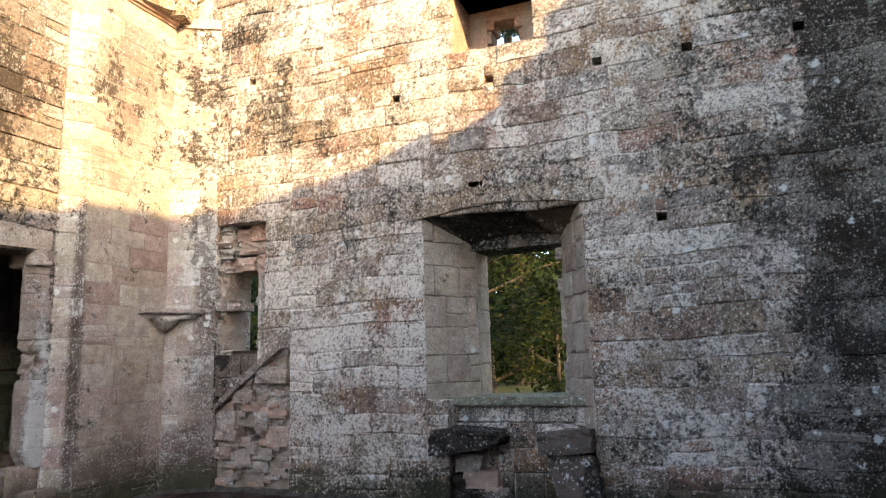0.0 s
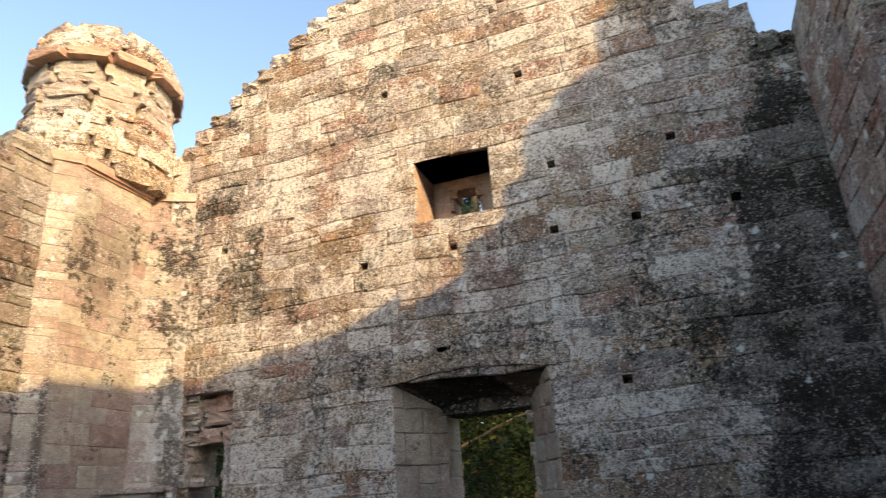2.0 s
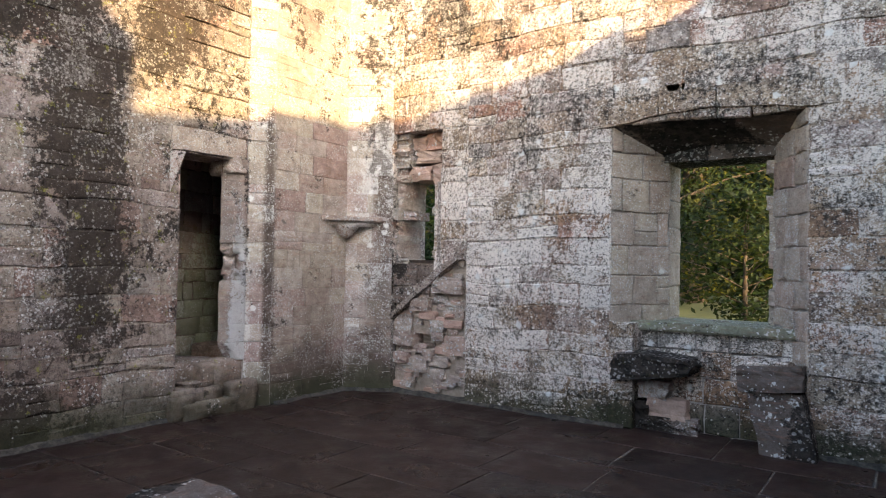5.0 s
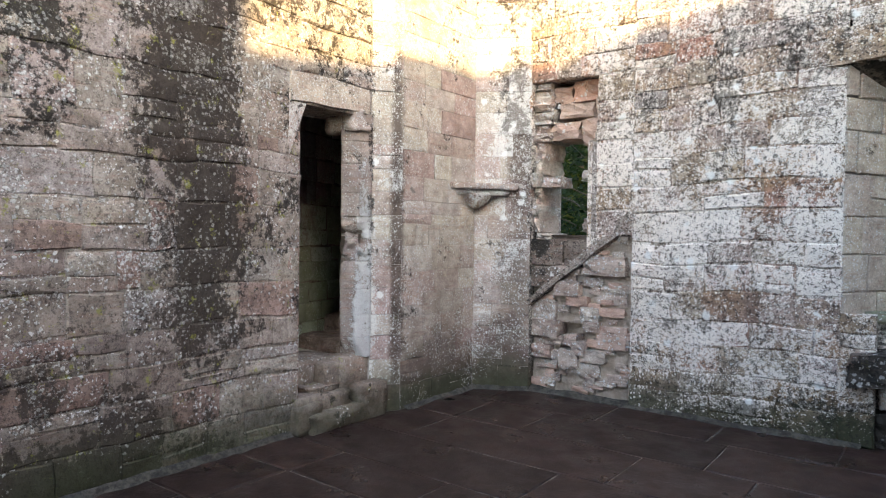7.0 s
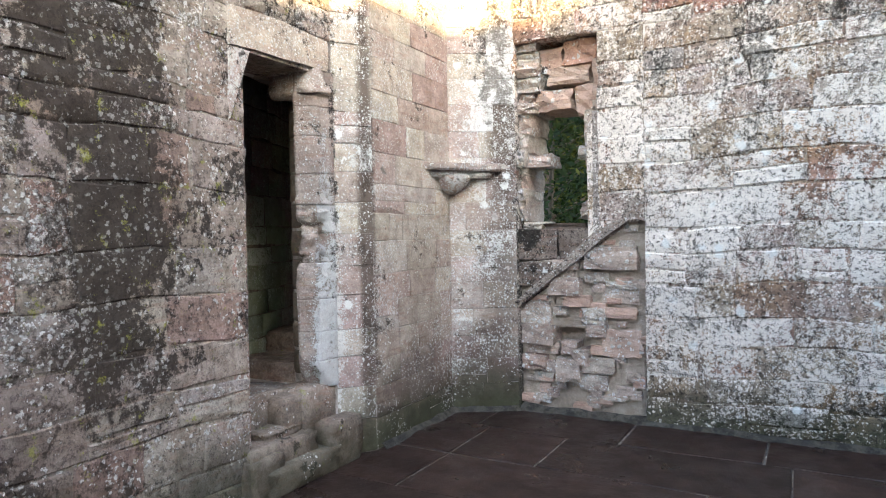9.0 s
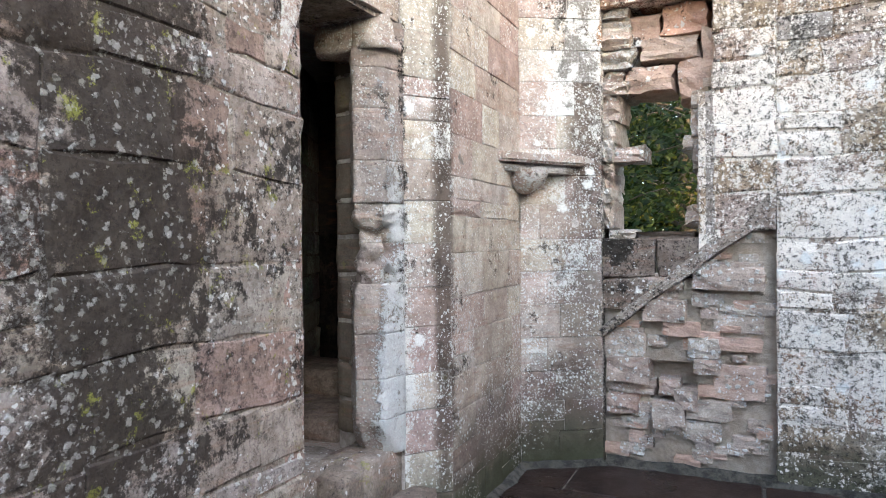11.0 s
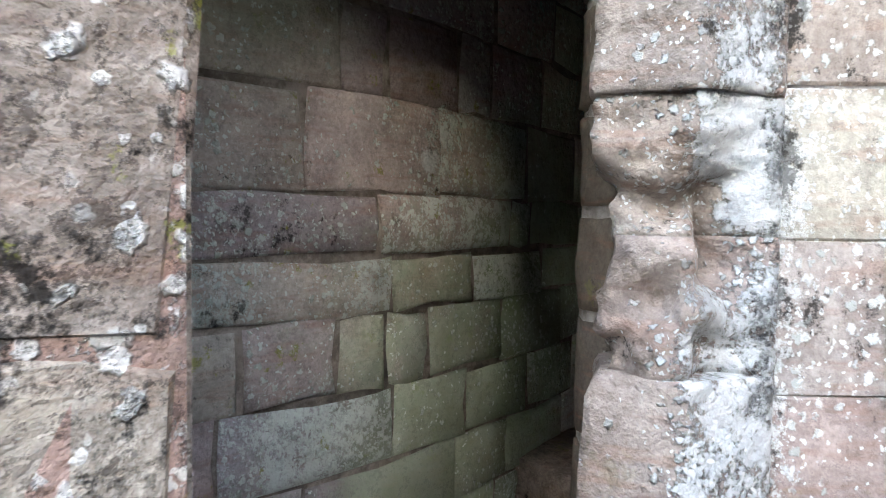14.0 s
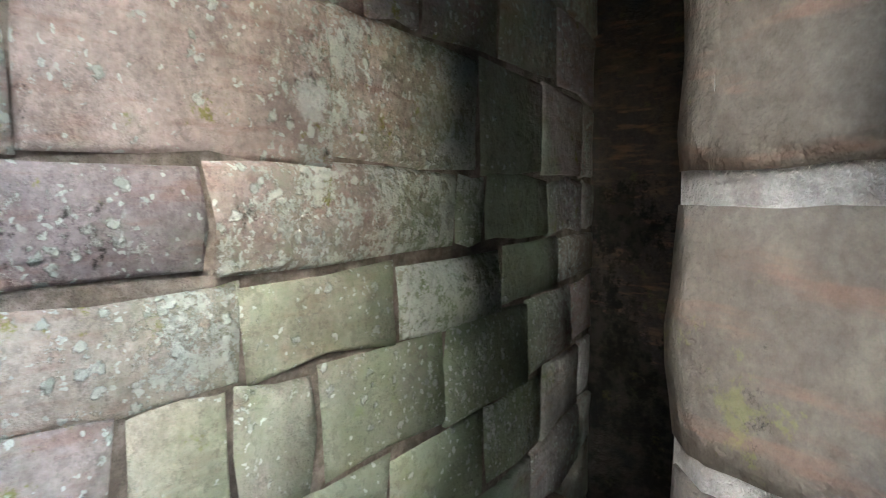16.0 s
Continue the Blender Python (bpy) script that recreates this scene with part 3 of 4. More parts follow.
PUTLOGS = [(3.36, 4.02), (3.82, 2.49), (5.04, 4.0), (3.42, 4.73), (1.28, 4.02), (2.30, 4.05), (0.35, 4.8), (0.9, 5.6), (4.6, 4.75), (3.2, 5.9), (-0.55, 4.55), (4.15, 4.0), (1.6, 6.1)]


def less(spans, a, b):
    return [s for p, q in spans for s in ((p, min(q, a)), (max(p, b), q)) if s[1] - s[0] > 0.001]


def n_solids(u):
    spans = n_stretches(u)
    for a, b in PUTLOGS:
        if abs(u - a) < 0.045:
            spans = less(spans, b - 0.04, b + 0.04)
    return spans


def n_stretches(u):
    top = N_TOP(u) - 0.05
    if NICHE[0] < u < NICHE[1]:
        lo = max(0.0, 0.9 + 0.8 * (u + 0.95))
        if u < -0.42:
            return [(2.9, top)]
        return [(lo, top)] if u > -0.3 else [(lo, 2.3), (2.9, top)]
    if WIN[0] < u < WIN[1]:
        head = 2.70 + 0.08 * math.sin((u - 1.55) / 1.59 * math.pi)
        if 1.91 < u < 2.78:
            return [(head, HIGH[2]), (HIGH[3], top)]
        return [(head, top)]
    return [(-0.07, top)]


wall_north = thing("wall_north", "tall ruined sandstone gable wall, lichen-mottled, pierced by a window", "wall", "structure")
us = sorted(set([-1.6, -1.0, -0.42, -0.3, 0.0, 1.55, 1.91, 2.78, 3.14, 5.86, 7.2] + [round(-1.6 + 0.22 * i, 3) for i in range(40)] + [round(-0.98 + 0.05 * i, 3) for i in range(20)] + [round(a + e, 3) for a, b in PUTLOGS for e in (-0.045, 0.045)]))
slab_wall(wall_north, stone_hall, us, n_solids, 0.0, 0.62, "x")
bm = bmesh.new()
for a, b in PUTLOGS:
    box_into(bm, a - 0.06, a + 0.06, 0.22, 0.5, b - 0.06, b + 0.06)
part("socket_end", bm, stone_black, wall_north, "putlog socket end painted near-black")
nholes = [(WIN[0], WIN[1], -0.1, 2.70), (HIGH[0], HIGH[1], HIGH[2], HIGH[3]), (NICHE[0], -0.34, -0.1, 2.9)]
SOCKETS = [(a - 0.05, a + 0.05, b - 0.045, b + 0.045) for a, b in PUTLOGS]


def n_keep(u, z):
    return not niche_open(u, z)


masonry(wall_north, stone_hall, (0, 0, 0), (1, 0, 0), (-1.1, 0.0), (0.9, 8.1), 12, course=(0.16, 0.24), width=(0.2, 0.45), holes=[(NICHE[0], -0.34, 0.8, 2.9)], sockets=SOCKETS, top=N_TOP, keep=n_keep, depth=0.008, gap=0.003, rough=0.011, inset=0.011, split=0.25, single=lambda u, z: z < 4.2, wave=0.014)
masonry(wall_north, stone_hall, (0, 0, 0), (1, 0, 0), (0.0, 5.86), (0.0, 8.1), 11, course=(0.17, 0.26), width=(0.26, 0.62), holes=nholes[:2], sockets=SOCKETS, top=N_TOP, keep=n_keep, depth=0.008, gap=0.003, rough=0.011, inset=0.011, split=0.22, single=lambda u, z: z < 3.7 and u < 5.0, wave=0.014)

# window embrasure: splayed reveals, head, sill, parapet
FR = (1.91, 2.82, 0.56)
WZ0, WZ1 = 0.95, 2.42
embrasure = thing("window_1", "unglazed splayed window embrasure with pale dressed reveals", "window", "structure")
bm = prism([(1.30, 0.02), (1.55, 0.02), (FR[0], FR[2]), (FR[0], 0.95), (1.30, 0.95)], -0.07, 2.9)
part("reveal_core", bm, mortar, embrasure)
bm = prism([(3.14, 0.02), (3.4, 0.02), (3.4, 0.95), (FR[1], 0.95), (FR[1], FR[2])], -0.07, 2.9)
part("reveal_core", bm, mortar, embrasure)
bm = bmesh.new()
box_into(bm, 1.40, 3.3, 0.24, 0.93, -0.07, 0.86)
part("parapet_core", bm, mortar, embrasure)
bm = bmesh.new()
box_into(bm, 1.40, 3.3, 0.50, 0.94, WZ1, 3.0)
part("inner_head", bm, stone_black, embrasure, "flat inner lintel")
vL = Vector((FR[0] - 1.55, FR[2], 0))
masonry(embrasure, stone_reveal, (1.55, 0, 0), vL, (0.0, vL.length), (0.0, 2.76), 21, course=(0.24, 0.34), width=(0.2, 0.42), single=lambda u, z: True, rough=0.008, gap=0.005, inset=0.009, depth=0.008)
vR = Vector((3.14 - FR[1], -FR[2], 0))
masonry(embrasure, stone_reveal, (FR[1], FR[2], 0), vR, (0.0, vR.length), (0.0, 2.76), 22, course=(0.20, 0.30), width=(0.2, 0.4), single=lambda u, z: True, rough=0.016, gap=0.006, inset=0.010, uneven=0.008)
masonry(embrasure, stone_hall, (1.45, 0.24, 0), (1, 0, 0), (0.0, 1.80), (0.0, 0.86), 23, course=(0.18, 0.26), width=(0.25, 0.5), single=lambda u, z: True)
# outer frame stones either side of the light, the far side toothed where stones are lost
masonry(embrasure, stone_reveal, (FR[0], FR[2], 0), (0, 1, 0), (0.0, 0.36), (WZ0, WZ1), 24, course=(0.24, 0.34), width=(0.4, 0.5), rough=0.010, gap=0.006, inset=0.010)
tooth = random.Random(27)
zt = WZ0
while zt < WZ1 - 0.05:
    ht = min(tooth.uniform(0.11, 0.20), WZ1 - zt)
    jut = tooth.choice((0.0, 0.02, 0.035, 0.055))
    part("tooth_stone", boulder(0.16, 0.34, ht * 1.04, tooth, 0.06), stone_reveal, embrasure, at=(FR[1] + 0.07 - jut, 0.72 + tooth.uniform(-0.02, 0.02), zt + ht / 2))
    zt += ht
# soffit: curved head under the wall core
bm = bmesh.new()
nseg = 10
rows_ = []
for j, (yy, zadd) in enumerate([(0.0, 0.0), (0.58, -0.26)]):
    rr = []
    for i in range(nseg + 1):
        f = i / nseg
        x0, x1 = (1.50, 3.18) if j == 0 else (1.85, 2.95)
        rr.append(bm.verts.new((x0 + (x1 - x0) * f, yy, 2.695 + 0.08 * math.sin(f * math.pi) + zadd)))
    rows_.append(rr)
lowers = rows_
uppers = [[bm.verts.new((v.co.x, v.co.y, 3.02)) for v in rr] for rr in rows_]
for i in range(nseg):
    bm.faces.new((lowers[0][i], lowers[1][i], lowers[1][i + 1], lowers[0][i + 1]))
    bm.faces.new((lowers[0][i], lowers[0][i + 1], uppers[0][i + 1], uppers[0][i]))
    bm.faces.new((uppers[0][i], uppers[0][i + 1], uppers[1][i + 1], uppers[1][i]))
    bm.faces.new((lowers[1][i + 1], lowers[1][i], uppers[1][i], uppers[1][i + 1]))
bmesh.ops.recalc_face_normals(bm, faces=bm.faces)
part("soffit", bm, stone_black, embrasure, "near-black underside of the head")
# long arch stones over the embrasure
arch_rng = random.Random(5)
for a, b in [(1.42, 1.98), (1.98, 2.46), (2.46, 3.22)]:
    nn = 5
    vs, fs = [], []
    for k in range(nn + 1):
        x = a + 0.006 + (b - a - 0.012) * k / nn
        f = min(1, max(0, (x - 1.55) / 1.59))
        lo = 2.70 + 0.08 * math.sin(f * math.pi) + arch_rng.uniform(-0.006, 0.006)
        hi = 2.955 + arch_rng.uniform(-0.006, 0.006)
        vs += [(x, -0.028, lo), (x, -0.034, hi), (x, 0.05, hi), (x, 0.05, lo)]
        if k:
            q = 4 * (k - 1)
            fs += [(q, q + 4, q + 5, q + 1), (q + 1, q + 5, q + 6, q + 2), (q + 3, q + 7, q + 4, q)]
    fs += [(0, 1, 2, 3), (4 * nn + 3, 4 * nn + 2, 4 * nn + 1, 4 * nn)]
    piece("arch_stone", raw_mesh("arch_stone", vs, fs, stone_hall), embrasure, "grey lichened arch stone")
# lower left of the opening stays flush with the wall
bm = bmesh.new()
box_into(bm, 1.50, 1.76, 0.004, 0.3, -0.07, 0.93)
part("jamb_core", bm, stone_hall, embrasure)
masonry(embrasure, stone_hall, (1.55, 0.0, 0), (1, 0, 0), (0.0, 0.22), (0.0, 0.94), 26, course=(0.18, 0.26), width=(0.2, 0.3), single=lambda u, z: True, gap=0.005)
# mossy sill
bm = bmesh.new()
box_into(bm, 1.64, 3.05, 0.17, 0.96, 0.862, 0.945)
bmesh.ops.bevel(bm, geom=bm.edges[:], offset=0.018, segments=2, affect="EDGES")
moss_stone = sandstone("mossy sill stone", [(0.30, 0.30, 0.24), (0.26, 0.28, 0.2)], lichen=0.3, crust=0.1, moss=1.0)
part("window_sill", bm, moss_stone, embrasure, "greenish worn sill")

# window seats: a broken slab and a squat block
rng = random.Random(3)
slab = thing("window_seat_slab", "broken soot-black stone seat slab jutting below the window", "stone seat", at=(1.95, 0.12, 0.55))
bm = boulder(0.70, 0.50, 0.22, rng, 0.07, 4)
for v in bm.verts:
    f = (v.co.x + 0.35) / 0.7
    v.co.z = v.co.z * (1.05 - 0.75 * max(0.0, f - 0.35)) + 0.045 * f
part("slab", bm, stone_black, slab)
for dx, dz, w, h in [(-0.10, -0.20, 0.34, 0.16), (0.05, -0.36, 0.42, 0.18), (-0.06, -0.50, 0.5, 0.14), (-0.26, -0.42, 0.25, 0.22), (0.22, -0.50, 0.3, 0.14)]:
    part("support_stone", boulder(w * 0.8, 0.36, h, rng, 0.12), stone_scar if dz < -0.4 else stone_red if dx > 0 else stone_rubble, slab, "rough rubble support", at=(dx * 0.8 + 0.05, 0.14, dz))
seat = thing("window_seat_block", "squat dark lichened stone seat block with a pale sloping top", "stone seat", at=(2.95, 0.08, 0.0))
bm = boulder(0.40, 0.56, 0.50, rng, 0.05, 4)
for v in bm.verts:
    v.co.x -= 0.10 * (v.co.z / 0.5)
part("lower_block", bm, stone_black, seat, at=(0.02, 0, 0.24))
bm = boulder(0.46, 0.60, 0.20, rng, 0.05, 4)
for v in bm.verts:
    v.co.z += 0.10 * v.co.x - 0.12 * v.co.y
part("upper_block", bm, stone_black, seat, at=(-0.05, -0.02, 0.56))
bm = boulder(0.30, 0.34, 0.06, rng, 0.08, 3)
for v in bm.verts:
    v.co.z += 0.10 * v.co.x - 0.12 * v.co.y
part("cap_flake", bm, stone_hall, seat, "pale lichened flake on top", at=(-0.07, -0.10, 0.67))

# high opening
high = thing("window_2", "small square high opening with raw red reveals", "window", "structure")
bm = bmesh.new()
a, b, c, d = HIGH
box_into(bm, a - 0.2, a, 0.015, 0.9, c - 0.1, d + 0.1)
box_into(bm, b, b + 0.2, 0.015, 0.9, c - 0.1, d + 0.1)
box_into(bm, a - 0.2, b + 0.2, 0.015, 0.9, c - 0.3, c)
box_into(bm, a - 0.2, b + 0.2, 0.015, 0.9, d, d + 0.3)
part("reveal", bm, stone_red, high, "raw red sandstone reveal")
bm = bmesh.new()
box_into(bm, a - 0.1, 2.12, 0.6, 0.86, c - 0.05, d + 0.05)
box_into(bm, 2.52, b + 0.1, 0.6, 0.86, c - 0.05, d + 0.05)
box_into(bm, 2.12, 2.52, 0.604, 0.856, c + 0.62, d + 0.05)
part("inner_wall", bm, stone_red, high, "red stone blocking with a small light")
hr = random.Random(18)
for x, z, w, h in [(2.14, 4.96, 0.14, 0.16), (2.51, 4.95, 0.15, 0.18), (2.12, 4.80, 0.09, 0.14), (2.53, 4.76, 0.09, 0.16), (2.33, 5.02, 0.24, 0.09), (2.15, 4.62, 0.08, 0.16)]:
    part("ragged_stone", boulder(w, 0.24, h, hr, 0.10), stone_red, high, at=(x, 0.73, z))

# ---- niche ----
niche = thing("niche", "broken recess with rubble core and a ragged gap to the trees", "niche", "structure")
# backing behind the rubble under the sloping scar, and above the gap
for a, b, c, d, e in ((-1.05, -0.72, 0.10, -0.07, 0.95), (-0.44, 0.05, 0.10, -0.07, 0.95), (-0.72, -0.44, 0.104, -0.07, 0.42), (-0.72, -0.44, 0.24, 0.42, 0.66), (-0.72, -0.44, 0.104, 0.66, 0.95), (-0.40, 0.05, 0.09, 0.9, 2.4), (-1.05, -0.40, 0.094, 0.9, 1.42), (-1.05, 0.05, 0.30, 2.42, 3.0)):
    bm = bmesh.new()
    box_into(bm, a, b, c, 0.70, d, e)
    part("core_block", bm, mortar_rubble, niche)
r2 = random.Random(4)
# (across, up, width, height) of the larger stones in the broken core
RUBBLE = [(-0.87, 0.77, 0.25, 0.18), (-0.85, 0.60, 0.27, 0.16), (-0.82, 0.49, 0.28, 0.09), (-0.60, 0.50, 0.13, 0.10), (-0.50, 0.44, 0.14, 0.12), (-0.37, 0.38, 0.25, 0.12), (-0.88, 0.38, 0.2, 0.12), (-0.60, 0.33, 0.2, 0.17), (-0.41, 0.25, 0.22, 0.12), (-0.62, 0.98, 0.25, 0.14), (-0.53, 0.87, 0.22, 0.09), (-0.39, 1.05, 0.15, 0.08), (-0.20, 0.94, 0.28, 0.18), (-0.24, 0.79, 0.32, 0.08), (-0.40, 0.76, 0.19, 0.12), (-0.38, 0.65, 0.16, 0.09), (-0.66, 1.16, 0.30, 0.10), (-0.27, 1.20, 0.42, 0.17), (-0.16, 1.44, 0.20, 0.09), (-0.20, 0.56, 0.3, 0.2)]
for x, z, w, h in RUBBLE:
    part("rubble_stone", boulder(w * 0.98, r2.uniform(0.16, 0.24), h * 1.0, r2, 0.07, 4), stone_rubble if r2.random() < 0.9 else stone_red, niche, at=(x, 0.15 + r2.uniform(-0.03, 0.02), z))
for k in range(70):
    x, z = r2.uniform(-0.95, -0.06), r2.uniform(0.05, 1.4)
    if z < 0.86 + 0.8 * (x + 0.95) and not (-0.74 < x < -0.42 and 0.38 < z < 0.70):
        part("rubble_stone", boulder(r2.uniform(0.07, 0.17), 0.10, r2.uniform(0.035, 0.08), r2, 0.09), stone_red if r2.random() < 0.2 else stone_rubble, niche, at=(x, 0.115, z))
# the sloping scar of a vanished stair or drip
bm = bmesh.new()
sl = Vector((0.98, 0, 0.80))
L = sl.length
bmesh.ops.create_cube(bm, size=1.0)
bmesh.ops.subdivide_edges(bm, edges=bm.edges[:], cuts=5, use_grid_fill=True)
for v in bm.verts:
    c0 = v.co.copy()
    c0 += noise.noise_vector(c0 * 5) * 0.03
    v.co = Vector((c0.x * L, c0.y * 0.13, c0.z * (0.075 + 0.05 * c0.x)))
    v.co += noise.noise_vector(v.co * 9 + Vector((3, 1, 7))) * 0.024
bmesh.ops.rotate(bm, verts=bm.verts, cent=(0, 0, 0), matrix=Matrix.Rotation(-math.atan2(sl.z, sl.x), 3, "Y"))
part("sloping_scar", bm, stone_slope, niche, "sloping lichened drip stone", at=(-0.51, 0.055, 1.225))
# dark plain masonry below the gap, left of the slope
masonry(niche, stone_scar, (0, 0.045, 0), (1, 0, 0), (-1.02, -0.36), (0.80, 1.44), 41, course=(0.15, 0.22), width=(0.2, 0.4), keep=lambda u, z: z > 0.86 + 0.8 * (u + 0.95), single=lambda u, z: True, rough=0.012)
r3 = random.Random(8)
for x, z, w, h in [(-0.88, 1.45, 0.16, 0.07), (-0.62, 1.44, 0.34, 0.06)]:
    part("sill_stone", boulder(w, 0.34, h, r3, 0.1), stone_turret if w < 0.2 else stone_black, niche, at=(x, 0.22, z))
# ragged left side of the gap
z = 1.50
while z < 2.85:
    h = r3.uniform(0.07, 0.16)
    w = 0.07 + 0.16 * max(0.0, z - 1.9) / 0.5 * r3.uniform(0.4, 1.0)
    part("ragged_stone", boulder(w, 0.40, h * 1.1, r3, 0.14), stone_rubble, niche, at=(-1.0 + w / 3, 0.26 + r3.uniform(-0.05, 0.05), z + h / 2))
    z += h
part("ragged_stone", boulder(0.26, 0.24, 0.10, r3, 0.14), stone_rubble, niche, at=(-0.87, 0.24, 1.97))
# right side of the gap
z = 1.50
while z < 2.30:
    h = r3.uniform(0.09, 0.17)
    part("ragged_stone", boulder(r3.uniform(0.12, 0.2), 0.5, h * 1.1, r3, 0.12), stone_rubble, niche, at=(-0.40 + r3.uniform(-0.03, 0.04), 0.34, z + h / 2))
    z += h
# red blocking under the niche head
for x, z, w, h in [(-0.72, 2.44, 0.30, 0.16), (-0.60, 2.62, 0.34, 0.14), (-0.44, 2.42, 0.20, 0.26), (-0.28, 2.56, 0.26, 0.34), (-0.80, 2.76, 0.30, 0.18), (-0.50, 2.79, 0.28, 0.2), (-0.33, 2.30, 0.2, 0.2), (-0.18, 2.77, 0.2, 0.2)]:
    part("red_stone", boulder(w, 0.34, h, r3, 0.12), stone_red, niche, "raw red stone", at=(x, 0.30, z))

# ---- stair turret in the corner ----
T_LOW = [(-1.92, -1.58), (-1.68, -1.74), (-1.585, -1.56), (-1.44, -1.34), (-1.45, -0.28), (-1.0, 0.0)]
turret = thing("stair_turret", "pale dressed sandstone stair turret with a crumbling drum top", "turret", "structure")
poly = [(-1.90, -1.50), (-1.70, -1.60), (-1.5865, -1.5585), (-1.4415, -1.3393), (-1.4515, -0.2793), (-1.0015, 0.001), (-1.0015, 0.6), (-1.55, 0.6), (-1.80, -0.3), (-1.95, -1.3)]
part("core", prism(poly, -0.07, 5.3), mortar, turret)
faces_t = [(2, 3, (0.17, 0.22), (0.3, 0.4)), (3, 4, (0.17, 0.22), (0.24, 0.45)), (4, 5, (0.17, 0.22), (0.22, 0.4))]
for i, j, cs, wd in faces_t:
    a, b = Vector((*T_LOW[i], 0)), Vector((*T_LOW[j], 0))
    masonry(turret, stone_turret, a, b - a, (0.0, (b - a).length), (0.0, 5.3), 50 + i, course=cs, width=wd, single=lambda u, z: z < 3.6, rough=0.003, gap=0.001, depth=0.0035, inset=0.0035, uneven=0.0015)
# string course under the drum
for a, b in [((-1.62, -1.62), (-1.39, -1.345)), ((-1.39, -1.345), (-1.39, -0.27)), ((-1.39, -0.27), (-0.97, -0.02))]:
    a, b = Vector((*a, 0)), Vector((*b, 0))
    u = (b - a).normalized()
    nn = Vector((u.y, -u.x, 0))
    q = [a - nn * 0.3, a, b, b - nn * 0.3]
    bm = prism([(v.x, v.y) for v in q], 5.26, 5.42)
    bmesh.ops.bevel(bm, geom=bm.edges[:], offset=0.03, segments=2, affect="EDGES")
    part("string_course", bm, stone_red, turret, "weathered projecting string course")
# tapering shoulder and drum
CX, CY = -2.2, -0.50


def drum(z0, z1, r0, r1, seed, course=0.2, material=stone_turret):
    rr = random.Random(seed)
    z = z0
    while z < z1 - 0.03:
        h = min(rr.uniform(course * 0.7, course * 1.2), z1 - z)
        r = r0 + (r1 - r0) * (z - z0) / (z1 - z0)
        count = max(7, int(2 * math.pi * r / 0.42))
        off = rr.random()
        for k in range(count):
            ang = 2 * math.pi * (k + off) / count
            w = 2 * math.pi * r / count * 1.04
            bm = boulder(w, 0.34, h * 1.12, rr, 0.07)
            bmesh.ops.rotate(bm, verts=bm.verts, cent=(0, 0, 0), matrix=Matrix.Rotation(ang + math.pi / 2, 3, "Z"))
            jr = r + rr.uniform(-0.03, 0.03)
            part("drum_stone", bm, material, turret, at=(CX + jr * math.cos(ang), CY + jr * math.sin(ang), z + h / 2))
        z += h


bm = prism([(CX + 0.64 * math.cos(t * math.pi / 6), CY + 0.64 * math.sin(t * math.pi / 6)) for t in range(12)], 4.2, 7.3)
part("drum_core", bm, mortar, turret)
drum(5.34, 6.20, 0.78, 0.72, 61, 0.17, stone_hall)
drum(6.20, 6.88, 0.66, 0.66, 62, 0.14, stone_rubble)
drum(6.88, 6.99, 0.78, 0.78, 63, 0.11, stone_red)
drum(6.99, 7.46, 0.73, 0.52, 64, 0.15, stone_hall)
drum(7.36, 7.56, 0.34, 0.25, 65, 0.2, stone_hall)
# shelf corbel in the angle
corbel = thing("corbel", "carved fan-shaped stone corbel in the wall angle", "corbel", at=(-1.45, -0.28, 1.885))
bm = bmesh.new()
bmesh.ops.create_uvsphere(bm, u_segments=24, v_segments=12, radius=1.0)
for v in bm.verts:
    c0 = v.co.copy()
    fl = (1.0 + 0.10 * abs(math.cos(math.atan2(c0.y, c0.x) * 6))) * (1.0 - 0.25 * max(0.0, -c0.z))
    v.co = Vector((c0.x * 0.135 * fl, c0.y * 0.135 * fl, min(0.02, c0.z) * 0.14))
part("bowl", bm, stone_rubble, corbel, "fluted bowl", at=(0.06, -0.06, -0.04), smooth=True)
bm = prism([(-0.03, -0.41), (0.03, -0.40), (0.20, -0.11), (0.385, 0.15), (0.36, 0.225), (-0.03, 0.02)], 0.0, 0.055)
bmesh.ops.bevel(bm, geom=bm.edges[:], offset=0.012, segments=2, affect="EDGES")
part("shelf", bm, stone_rubble, corbel, "thin moulded shelf")
bm = prism([(-0.03, -0.34), (0.015, -0.33), (0.15, -0.10), (0.31, 0.12), (0.29, 0.18), (-0.03, 0.02)], -0.05, -0.002)
bmesh.ops.bevel(bm, geom=bm.edges[:], offset=0.014, segments=2, affect="EDGES")
part("moulding", bm, stone_rubble, corbel, "stepped moulding under the shelf")

# ---- west wall with the narrow doorway ----
DOOR = (-2.29, -1.74, 0.0, 2.38)
W_TOP = profile([(-9.6, 4.4), (-5.5, 4.5), (-3.76, 4.56), (-3.35, 4.5), (-2.62, 4.66), (-2.6, 5.0), (-2.2, 5.1), (-1.8, 5.35), (-1.5, 5.5)])
wall_west = thing("wall_west", "dark-stained sandstone west wall with a narrow doorway", "wall", "structure")
us = sorted(set([-9.6, -2.29, -1.74, -1.5] + [round(-9.6 + 0.3 * i, 3) for i in range(27)]))


def w_solids(u):
    if DOOR[0] < u < DOOR[1]:
        return [(2.40, W_TOP(u) - 0.05)]
    if u > DOOR[1]:
        return [(2.40, W_TOP(u) - 0.05)]
    return [(-0.07, W_TOP(u) - 0.05)]


